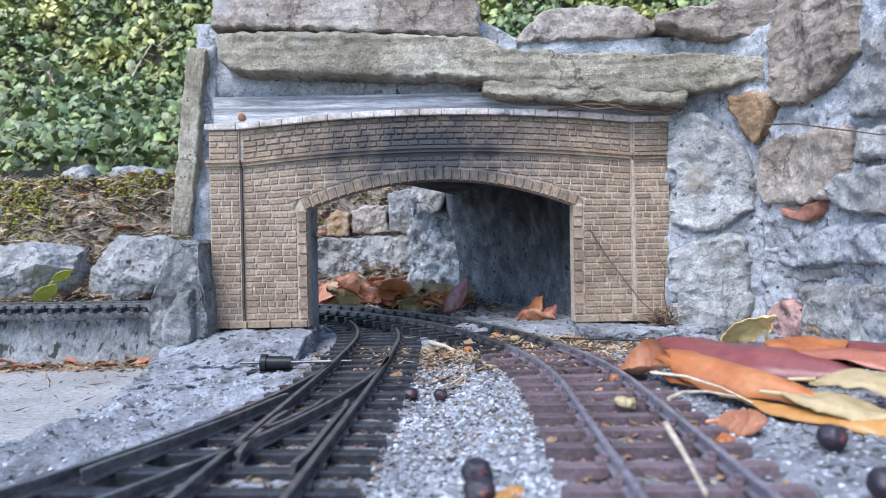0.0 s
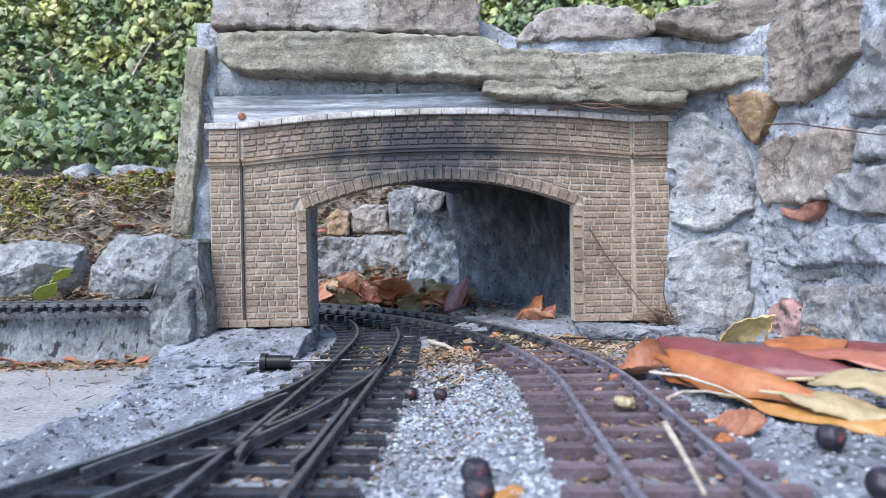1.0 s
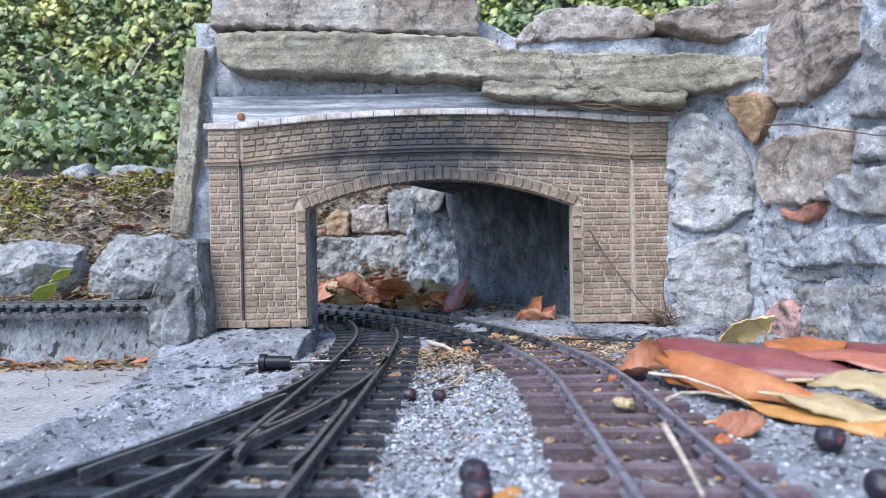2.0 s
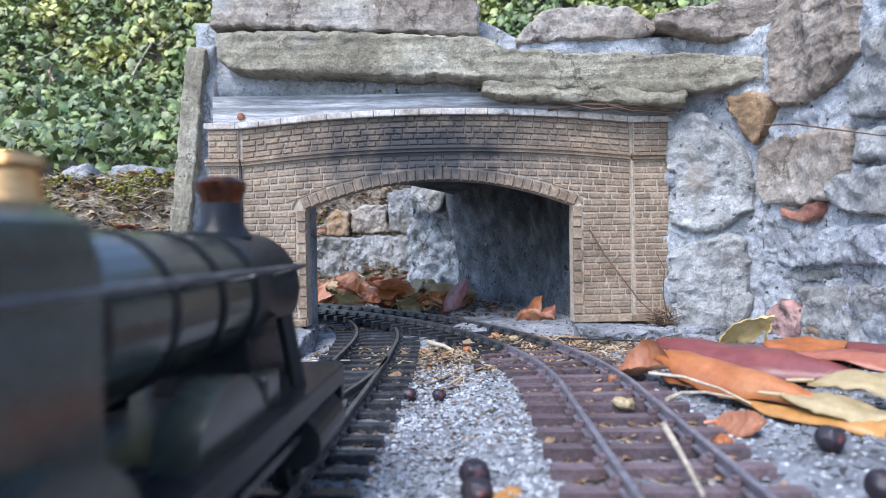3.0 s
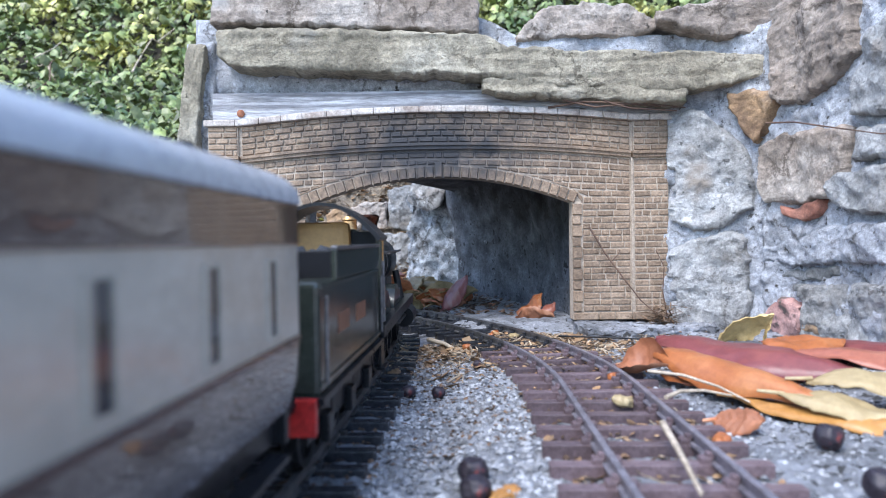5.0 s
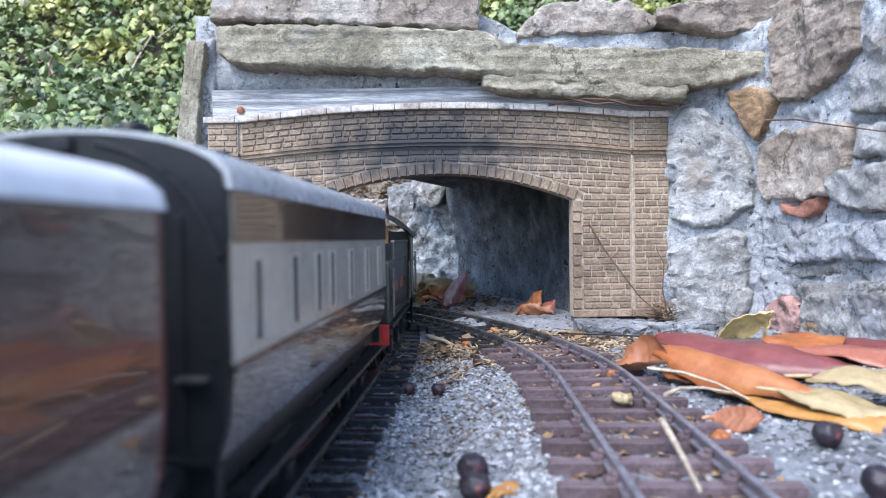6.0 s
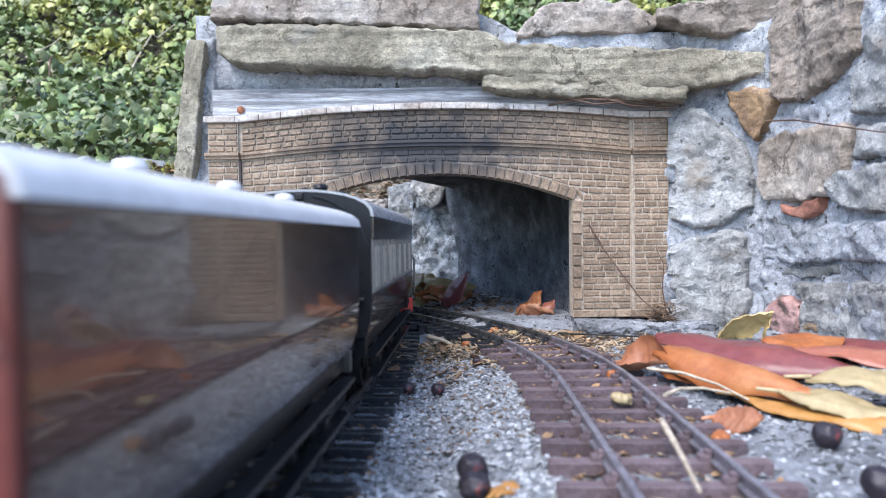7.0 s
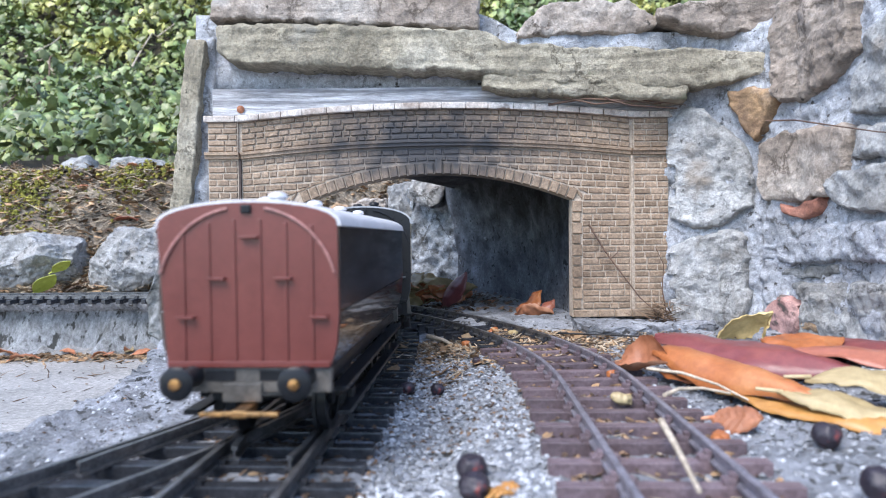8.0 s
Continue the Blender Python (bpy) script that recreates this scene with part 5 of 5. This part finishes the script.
# ---- train (lengths along y from the middle, z from the rail) ----
def wheelset(parent, y, dia, spokes=10, width=2.4, mat=ENAMEL_BLACK, gauge=14.6):
    r = dia / 2
    axle = smooth(part("wheelset", tube(bmesh.new(), (-gauge / 2 - 1.4, 0, 0), (gauge / 2 + 1.4, 0, 0), 0.9), STEEL, parent))
    for sgn in (-1, 1):
        bm = bmesh.new()
        x = sgn * (gauge / 2 + width / 2)
        n = 28
        rings = []
        prof = [(r - 1.6, -width / 2), (r + 0.7, -width / 2 * 1.0), (r + 0.7, -width / 2 + 0.6), (r, -width / 2 + 0.7), (r - 0.1, width / 2), (r - 1.6, width / 2)]
        for rr, o in prof:
            rings.append([bm.verts.new(Vector((x + sgn * o, rr * math.cos(2 * math.pi * i / n), rr * math.sin(2 * math.pi * i / n))) * K) for i in range(n)])
        for a, b in zip(rings, rings[1:] + rings[:1]):
            for i in range(n):
                bm.faces.new((a[i], a[(i + 1) % n], b[(i + 1) % n], b[i]))
        for i in range(spokes):
            a = 2 * math.pi * i / spokes
            tube(bm, (x, 0, 0), (x, (r - 1) * math.cos(a), (r - 1) * math.sin(a)), 0.5, 0.4, 6)
        tube(bm, (x - 1.3, 0, 0), (x + 1.3, 0, 0), 1.9, None, 14)
        bmesh.ops.recalc_face_normals(bm, faces=bm.faces)
        smooth(part("wheel", bm, mat, axle))
    axle.location = (0, y * K, r * K)
    return axle, y, r


def buffer_pair(thing, y, way, z=13.5):
    for x in (-9.6, 9.6):
        bm = bmesh.new()
        tube(bm, (x, y, z), (x, y + way * 4, z), 1.9, 1.5)
        lathe(bm, [(0.8, way * 4), (2.6, way * 6), (2.8, way * 6.6), (2.2, way * 7.0)], (x, y, z), 18, "y")
        smooth(part("buffer", bm, ENAMEL_BLACK, thing))
        bm = bmesh.new()
        lathe(bm, [(1.0, way * 6.9), (0.9, way * 7.25), (0.3, way * 7.35)], (x, y, z), 14, "y")
        smooth(part("buffer_face", bm, BRASS, thing))


def arch_profile(half, eave, top, n=14):
    return [(half * math.cos(math.pi * i / n), eave + (top - eave) * math.sin(math.pi * i / n) ** 0.8) for i in range(n + 1)]


def prism(bm, outline, y0, y1):
    """Outline (x, z) drawn out from y0 to y1."""
    a = [bm.verts.new(Vector((x, y0, z)) * K) for x, z in outline]
    b = [bm.verts.new(Vector((x, y1, z)) * K) for x, z in outline]
    n = len(outline)
    for i in range(n):
        bm.faces.new((a[i], a[(i + 1) % n], b[(i + 1) % n], b[i]))
    bm.faces.new(a)
    bm.faces.new(b)
    bmesh.ops.recalc_face_normals(bm, faces=bm.faces)
    return bm


def rail_pipe(bm, pts, r, n=7):
    """One bent rod through the points (millimetres)."""
    rings = []
    for i, q in enumerate(pts):
        q = Vector(q)
        d = (Vector(pts[min(i + 1, len(pts) - 1)]) - Vector(pts[max(i - 1, 0)])).normalized()
        s = d.cross(Vector((0, 1, 0))).normalized()
        u = s.cross(d)
        rings.append([bm.verts.new((q + (s * math.cos(2 * math.pi * j / n) + u * math.sin(2 * math.pi * j / n)) * r) * K) for j in range(n)])
    for a, b in zip(rings, rings[1:]):
        for j in range(n):
            bm.faces.new((a[j], a[(j + 1) % n], b[(j + 1) % n], b[j]))
    bm.faces.new(rings[0])
    bm.faces.new(rings[-1])
    bmesh.ops.recalc_face_normals(bm, faces=bm.faces)
    return bm


def make_coach(label, half_len, side_mats, end_mat, roof_mat, windows, vents, top, eave=39.6):
    thing = tagged(new("coach"), label, "railway coach", "coaches of the train")
    L = half_len
    lower = [(-14.0, 16.2), (14.0, 16.2), (15.2, 20), (15.7, 25.5), (-15.7, 25.5), (-15.2, 20)]
    upper = [(-15.7, 25.7), (15.7, 25.7), (15.6, eave), (-15.6, eave)]
    smooth(part("lower_body", prism(bmesh.new(), lower, -L, L), side_mats[0], thing), 30)
    smooth(part("upper_body", prism(bmesh.new(), upper, -L, L), side_mats[1], thing), 30)
    if side_mats[0] is not side_mats[1]:
        for sgn in (-1, 1):
            part("waist_moulding", box(bmesh.new(), sgn * 15.2, sgn * 16.0, -L, L, 25.1, 26.0, 0.15), side_mats[0], thing)
            part("cornice_moulding", box(bmesh.new(), sgn * 15.0, sgn * 15.9, -L, L, eave - 5.0, eave + 0.1, 0.15), side_mats[0], thing)
    roof = [(x, z) for x, z in arch_profile(16.1, eave + 0.1, top)]
    smooth(part("roof", prism(bmesh.new(), roof, -L - 0.6, L + 0.6), roof_mat, thing), 35)
    for i in range(vents):
        y = -L + (2 * L) * (i + 0.5) / vents
        bm = lathe(bmesh.new(), [(1.5, top - 1), (1.4, top + 0.5), (1.8, top + 0.7), (1.5, top + 1.4), (0.5, top + 1.7)], ((-3.2 if i % 2 else 3.2), y, 0), 14)
        smooth(part("ventilator", bm, ENAMEL_BLACK if roof_mat is ROOF_GREY else roof_mat, thing))
    for y0, w in windows:
        for sgn in (-1, 1):
            bm = box(bmesh.new(), sgn * 15.3, sgn * 15.75, y0 - w / 2, y0 + w / 2, 27.2, 35.6, 0.1)
            win = part("window", bm, GLASS_DARK, thing)
            part("window_frame", box(box(bmesh.new(), sgn * 15.3, sgn * 15.95, y0 - w / 2 - 0.7, y0 - w / 2, 26.8, 36, 0.1), sgn * 15.3, sgn * 15.95, y0 + w / 2, y0 + w / 2 + 0.7, 26.8, 36, 0.1), side_mats[1], win)
    for way in (-1, 1):
        end = [(-13.9, 16.2), (13.9, 16.2), (15.1, 20), (15.5, 25.5), (15.4, eave)] + [(x, z) for x, z in arch_profile(15.5, eave, top - 0.5)][1:]
        e = part("end_panel", prism(bmesh.new(), end, way * L, way * (L + 0.9)), end_mat, thing)
        for x in (-11.0, -6.6, -2.2, 2.2, 6.6, 11.0):
            part("rib", box(bmesh.new(), x - 0.35, x + 0.35, way * (L + 0.8) if way > 0 else -(L + 1.15), way * (L + 1.15) if way > 0 else -(L + 0.8), 17, 41.5 - abs(x) * 0.12, 0.12), end_mat, e)
        for x, z in ((-10.5, 24.5), (-5.2, 31), (0.6, 38), (6.2, 31), (12.2, 24.5)):
            part("step", box(bmesh.new(), x - 1.5, x + 1.5, min(way * (L + 0.8), way * (L + 2.0)), max(way * (L + 0.8), way * (L + 2.0)), z, z + 0.5, 0.1), STEEL if end_mat is ENAMEL_BLACK else end_mat, e)
        for sgn in (-1, 1):
            bm = bmesh.new()
            arc = [0.15 + 1.15 * i / 12 for i in range(13)]
            pts = [(sgn * (1.0 + 14.4 * math.sin(a)), top - 16.4 + 15.0 * math.cos(a)) for a in arc]
            rail_pipe(bm, [(x, way * (L + 1.15), z) for x, z in pts], 0.28)
            part("handrail", bm, RAIL_PINK if end_mat is RED_END else end_mat, e)
        # added black block stands in for a small dark hole at top centre
        part("lamp_socket", box(bmesh.new(), -0.9, 0.9, min(way * (L + 0.8), way * (L + 1.5)), max(way * (L + 0.8), way * (L + 1.5)), top - 2.4, top - 0.9, 0.3), ENAMEL_BLACK, e, "small black block for a dark notch")
        part("sill", box(bmesh.new(), -13.9, 13.9, min(way * (L + 0.8), way * (L + 1.3)), max(way * (L + 0.8), way * (L + 1.3)), 16.3, 17.3, 0.15), end_mat, e)
        for x in (-5.0, 4.4):
            part("beam_slot", box(bmesh.new(), x - 2.6, x + 2.6, min(way * (L + 0.5), way * (L + 0.75)), max(way * (L + 0.5), way * (L + 0.75)), 13.9, 15.7, 0.1), ENAMEL_BLACK, thing)
        part("draw_plate", box(bmesh.new(), -4.5, 2.2, min(way * (L + 0.5), way * (L + 1.2)), max(way * (L + 0.5), way * (L + 1.2)), 10.4, 13.6, 0.2), BEAM, thing)
        part("buffer_beam", box(bmesh.new(), -14, 14, min(way * (L - 1), way * (L + 0.6)), max(way * (L - 1), way * (L + 0.6)), 11.9, 16.1, 0.2), BEAM if end_mat is RED_END else ENAMEL_BLACK, thing)
        buffer_pair(thing, way * (L + 0.5), way, 14.8)
        bm = box(bmesh.new(), -1.2, 1.2, min(way * L, way * (L + 6)), max(way * L, way * (L + 6)), 9.0, 10.2, 0.2)
        box(bm, -6.5, 6.5, min(way * (L + 5), way * (L + 6)), max(way * (L + 5), way * (L + 6)), 9.2, 10.0, 0.2)
        part("coupling", bm, BRASS, thing, "brass tension-lock coupling bar")
    for sgn in (-1, 1):
        part("solebar", box(bmesh.new(), sgn * 11.5, sgn * 12.6, -L, L, 12.2, 16.1, 0.2), ENAMEL_BLACK, thing)
        part("footboard", box(bmesh.new(), sgn * 12.6, sgn * 15.6, -L + 4, L - 4, 11.0, 11.8, 0.2), ENAMEL_BLACK, thing)
        part("footboard", box(bmesh.new(), sgn * 13.0, sgn * 15.4, -L + 8, L - 8, 5.8, 6.5, 0.2), ENAMEL_BLACK, thing)
        for y in (-26, 26):
            bm = box(bmesh.new(), sgn * 11.6, sgn * 12.8, y - 3.6, y + 3.6, 4.6, 12.4, 0.4)
            box(bm, sgn * 12.4, sgn * 14.0, y - 1.6, y + 1.6, 5.0, 8.4, 0.3)
            box(bm, sgn * 12.2, sgn * 13.2, y - 9, y + 9, 8.6, 9.8, 0.3)
            part("axle_guard", bm, ENAMEL_BLACK, thing)
    part("underframe", box(bmesh.new(), -11.5, 11.5, -L + 1, L - 1, 13.6, 16.1), ENAMEL_BLACK, thing)
    return thing, [wheelset(thing, y, 13.5) for y in (-26, 26)]


def make_loco():
    thing = tagged(new("steam_locomotive"), "dark green model steam locomotive with copper-capped chimney", "locomotive")
    part("running_plate", box(bmesh.new(), -15, 15, -47, 50, 15.6, 16.8, 0.2), ENAMEL_BLACK, thing)
    part("footplate_valance", box(box(bmesh.new(), 14.0, 14.9, -47, 50, 13.6, 15.7, 0.2), -14.9, -14.0, -47, 50, 13.6, 15.7, 0.2), ENAMEL_BLACK, thing)
    part("buffer_beam", box(bmesh.new(), -14.5, 14.5, 50, 52, 10.5, 16.8, 0.3), ENAMEL_BLACK, thing)
    buffer_pair(thing, 52, 1)
    part("boiler", lathe(bmesh.new(), [(8.2, -14), (8.7, 0), (8.4, 25)], (0, 0, 30.8), 32, "y"), ENAMEL_GREEN, thing)
    for y in (-10, 2, 14):
        smooth(part("boiler_band", lathe(bmesh.new(), [(8.95, y - 0.5), (8.95, y + 0.5)], (0, 0, 30.8), 32, "y"), ENAMEL_BLACK, thing))
    sb = smooth(part("smokebox", lathe(bmesh.new(), [(9.0, 25), (9.1, 26), (9.1, 44), (8.4, 45), (6.6, 45.3), (5.8, 46.6), (2, 47.4)], (0, 0, 30.8), 32, "y"), ENAMEL_BLACK, thing))
    part("door_dart", tube(bmesh.new(), (0, 47, 30.8), (0, 49, 30.8), 0.6), STEEL, sb)
    part("saddle", box(bmesh.new(), -7, 7, 26, 44, 16.5, 25, 0.6), ENAMEL_BLACK, thing)
    ch = smooth(part("chimney", lathe(bmesh.new(), [(4.6, 39), (3.2, 41.2), (2.9, 45.6)], (0, 34, 0), 24), ENAMEL_BLACK, thing))
    smooth(part("chimney_cap", lathe(bmesh.new(), [(2.9, 43.4), (3.1, 45.0), (3.7, 46.2), (3.8, 47.3), (3.0, 48.0), (2.3, 48.0), (2.2, 46.5)], (0, 34, 0), 24), COPPER, ch, "dull copper chimney cap"))
    smooth(part("safety_valve_bonnet", lathe(bmesh.new(), [(4.2, 38.6), (3.0, 40.2), (2.4, 41.6), (2.2, 44.2), (2.6, 44.7), (2.3, 45.6), (1.4, 45.6)], (0, -9, 0), 24), BRASS, thing, "polished brass safety valve bonnet"))
    fb = [(-10.5, 17), (10.5, 17), (10.8, 36), (9.6, 39.6), (6, 41.2), (-6, 41.2), (-9.6, 39.6), (-10.8, 36)]
    smooth(part("firebox", prism(bmesh.new(), fb, -38, -14), ENAMEL_GREEN, thing), 25)
    for sgn in (-1, 1):
        hr = part("handrail", tube(bmesh.new(), (sgn * 10.6, -36, 34.4), (sgn * 10.6, 42, 34.4), 0.4, None, 8), STEEL, thing)
        for y in (-20, 2, 24, 40):
            part("handrail_knob", tube(bmesh.new(), (sgn * 8, y, 33.4), (sgn * 10.6, y, 34.4), 0.45, None, 8), STEEL, hr)
        for y, r in ((32, 9.4), (6, 10.2), (-22, 10.2)):
            bm = bmesh.new()
            arc = [(r * math.cos(math.pi * i / 14), r * math.sin(math.pi * i / 14)) for i in range(15)]
            a = [bm.verts.new(Vector((sgn * 8.2, y + u, 13.6 + w)) * K) for u, w in arc]
            b = [bm.verts.new(Vector((sgn * 12.8, y + u, 13.6 + w)) * K) for u, w in arc]
            for i in range(14):
                bm.faces.new((a[i], a[i + 1], b[i + 1], b[i]))
            bm.faces.new(a)
            bm.faces.new(b)
            bmesh.ops.recalc_face_normals(bm, faces=bm.faces)
            if y != 32:
                smooth(part("splasher", bm, ENAMEL_GREEN, thing))
            else:
                bm.free()
        part("cylinder", tube(bmesh.new(), (sgn * 13.2, 26, 10.2), (sgn * 13.2, 42, 10.2), 3.6, None, 20), ENAMEL_BLACK, thing)
        part("steam_pipe", tube(bmesh.new(), (sgn * 9.5, 34, 27), (sgn * 11.5, 34, 16), 1.3), ENAMEL_BLACK, thing)
        # cab side with its cut-out
        part("cab_side", box(bmesh.new(), sgn * 13.2, sgn * 14.2, -47, -38, 16.8, 29, 0.2), ENAMEL_GREEN, thing)
        part("cab_pillar", box(bmesh.new(), sgn * 13.2, sgn * 14.2, -43.5, -38, 29.01, 39.0, 0.2), ENAMEL_GREEN, thing)
        part("cab_pillar", box(bmesh.new(), sgn * 13.2, sgn * 14.2, -47, -46, 29.01, 39.0, 0.2), ENAMEL_GREEN, thing)
        part("window_surround", box(bmesh.new(), sgn * 14.2, sgn * 14.5, -43.2, -42.4, 29.5, 38.2, 0.1), BRASS, thing)
        part("cab_lining", box(bmesh.new(), sgn * 14.2, sgn * 14.4, -46, -39, 20.0, 20.5, 0.05), BRASS, thing)
        part("number_plate", box(bmesh.new(), sgn * 14.15, sgn * 14.45, -45, -39.5, 22.6, 26.4, 0.1), DULL_ORANGE, thing, "dull red-brown plate on the cab side")
        part("cab_handrail", tube(bmesh.new(), (sgn * 14.9, -47.2, 18), (sgn * 14.9, -47.2, 33), 0.4, None, 8), STEEL, thing)
        part("sand_box", box(bmesh.new(), sgn * 9.0, sgn * 12.4, 17, 22.5, 16.8, 21.5, 0.6), ENAMEL_GREEN, thing)
        part("valve_rod", tube(bmesh.new(), (sgn * 13.4, 4, 11.2), (sgn * 13.4, 27, 11.0), 0.7, None, 8), STEEL, thing)
        part("brake_hanger", box(bmesh.new(), sgn * 8.8, sgn * 10.2, -1.2, 0.4, 3.0, 14.0, 0.2), ENAMEL_BLACK, thing)
        part("cab_step", box(bmesh.new(), sgn * 12.5, sgn * 14.8, -46, -40, 5.5, 6.2, 0.2), ENAMEL_BLACK, thing)
        rod = box(bmesh.new(), sgn * 11.6, sgn * 12.4, -24, 8, -0.9, 0.9, 0.3)
        part("footstep_plate", box(bmesh.new(), sgn * 13.4, sgn * 14.0, -46, -40, 6, 15.6, 0.2), ENAMEL_BLACK, thing)
        sr = part("side_rod", rod, STEEL, thing)
        RODS.append(sr)
    part("cab_front", box(bmesh.new(), -13.2, 13.2, -38.6, -38, 17, 40.5, 0.2), ENAMEL_BLACK, thing)
    part("backhead", box(bmesh.new(), -10.5, 5.5, -40.5, -38.6, 25, 43, 1.6), LIT_TAN, thing, "tan backhead inside the cab, its warm light painted orange")
    roof = [(x, 38.8 + 8.8 * (1 - (x / 15) ** 2)) for x in [15 - 30 * i / 16 for i in range(17)]]
    inner = [(x * 0.95, z - 0.9) for x, z in roof[::-1]]
    smooth(part("cab_roof", prism(bmesh.new(), roof + inner, -51, -37), ENAMEL_BLACK, thing), 35)
    part("cab_floor", box(bmesh.new(), -13, 13, -47, -39, 16.8, 18, 0.2), ENAMEL_BLACK, thing)
    part("frame", box(box(bmesh.new(), -6.8, -5.8, -46, 50, 5, 15.7), 5.8, 6.8, -46, 50, 5, 15.7), ENAMEL_BLACK, thing)
    return thing, [wheelset(thing, y, d, n) for y, d, n in ((38, 11, 10), (8, 18, 16), (-8, 18, 16), (-24, 18, 16))]


def make_tender():
    thing = tagged(new("tender"), "dark green model tender with coal bunker and red rear beam", "tender")
    part("tank", box(bmesh.new(), -14.6, 14.6, -29, 29, 14, 31.6, 0.8), ENAMEL_GREEN, thing)
    for sgn in (-1, 1):
        part("bunker_side", box(bmesh.new(), sgn * 13.8, sgn * 14.7, -17, 29, 31.4, 36.6, 0.25), ENAMEL_GREEN, thing)
        part("frame", box(bmesh.new(), sgn * 11.4, sgn * 12.6, -29, 29, 6.5, 13.2, 0.3), ENAMEL_BLACK, thing)
        for y in (-19, 0, 19):
            part("axle_box", box(bmesh.new(), sgn * 12.4, sgn * 14.0, y - 2.2, y + 2.2, 4.8, 9.4, 0.4), ENAMEL_BLACK, thing)
            part("spring", box(bmesh.new(), sgn * 12.5, sgn * 13.5, y - 6, y + 6, 11.0, 12.4, 0.4), ENAMEL_BLACK, thing)
        # orange reflections of fallen leaves, painted on the tank as solid patches
        for y0, y1 in ((-16, -7), (0, 10)):
            part("gilt_patch", box(bmesh.new(), sgn * 14.5, sgn * 14.75, y0, y1, 22.0, 25.4, 0.1), DULL_ORANGE, thing, "orange leaf reflection painted on the tank side")
        for z in (15.4, 30.6):
            part("beading", box(bmesh.new(), sgn * 14.4, sgn * 14.95, -28.6, 28.6, z, z + 0.7, 0.2), ENAMEL_GREEN, thing)
        part("beading", box(bmesh.new(), sgn * 13.6, sgn * 15.0, -17, 29, 36.4, 37.2, 0.3), STEEL, thing, "steel top rim of the bunker")
        for y in (-27.5, 27.5):
            part("handrail", tube(bmesh.new(), (sgn * 15.4, y, 16), (sgn * 15.4, y, 29.5), 0.35, None, 8), STEEL, thing)
        for y in (-9.5, 9.5):
            part("frame_slot", box(bmesh.new(), sgn * 12.5, sgn * 12.75, y - 4.2, y + 4.2, 8.0, 10.6, 0.1), COAL, thing)
    part("bunker_back", box(bmesh.new(), -13.8, 13.8, -17, -16, 31.4, 36.4, 0.25), ENAMEL_BLACK, thing, "black bunker back plate")
    part("running_plate", box(bmesh.new(), -15.4, 15.4, -30, 30, 13.0, 14.2, 0.2), ENAMEL_BLACK, thing)
    part("buffer_beam", box(bmesh.new(), -14.4, 14.4, -31.2, -29.6, 8.6, 14.2, 0.2), REDPAINT, thing, "red rear buffer beam")
    buffer_pair(thing, -31, -1)
    smooth(part("water_filler", lathe(bmesh.new(), [(9.4, 31), (9.5, 32.6), (8.2, 34.2), (4.5, 35.2), (1.0, 35.5)], (0, -23, 0), 28), ENAMEL_BLACK, thing))
    bm = bmesh.new()
    rnd = random.Random(2)
    for _ in range(120):
        m = Matrix.Translation(Vector((rnd.uniform(-11, 11), rnd.uniform(-14, 27), rnd.uniform(31.5, 35.5))) * K) @ Euler((rnd.random() * 6, rnd.random() * 6, 0)).to_matrix().to_4x4() @ Matrix.Diagonal((1, rnd.uniform(0.6, 1), rnd.uniform(0.6, 1), 1))
        bmesh.ops.create_icosphere(bm, subdivisions=1, radius=rnd.uniform(1.2, 2.4) * K, matrix=m)
    c = part("coal", bm, COAL, thing, "heap of black coal")
    c["kind"] = "stuff"
    return thing, [wheelset(thing, y, 12.5) for y in (-19, 0, 19)]


RODS = []
LOCO = make_loco()
TENDER = make_tender()
COACH_A = make_coach("chocolate and cream model coach with grey roof and black ends", 49.2, (BROWN_GLOSS, CREAM), ENAMEL_BLACK, ROOF_GREY,
                     [(y, 2.3) for y in (-42.5, -29, -17, -8.4, 6.6, 23, 39)], 9, 48.6, 42.5)
COACH_B = make_coach("glossy dark brown model coach with white roof and red end", 45.3, (BROWN_GLOSS, BROWN_GLOSS), RED_END, ROOF_WHITE, [], 7, 44.6, 39.9)


# ---- what moves ----
SPEED = 77.0


def front_at(t):
    """Distance along the main line of the locomotive's front beam."""
    return -36 + SPEED * (t - 3.0) - 11 * ease(3.1, 4.1, t) - 3.0 * ease(7.4, 8.0, t)


def motions():
    times = [round(0.1 * i, 2) for i in range(81)]
    for (thing, wheels), behind, base in ((LOCO, 52, 30), (TENDER, 131, 19), (COACH_A, 223.7, 26), (COACH_B, 332.2, 26)):
        rows = []
        for t in times:
            s = front_at(t) - behind
            a, b = MAIN.at(s - base), MAIN.at(s + base)
            h = math.atan2(b[0] - a[0], b[1] - a[1])
            rows.append((t, pose((a[0] + b[0]) / 2 * K, (a[1] + b[1]) / 2 * K, 0, 0, 0, -math.degrees(h))))
        walk(thing, rows)
        for ob, y, r in wheels:
            walk(ob, [(t, pose(0, y * K, r * K, -math.degrees(front_at(t) / r))) for t in times])
    for rod in RODS:
        walk(rod, [(t, pose(0, 4.2 * K * math.sin(front_at(t) / 9), (9 + 4.2 * math.cos(front_at(t) / 9)) * K)) for t in times])


motions()
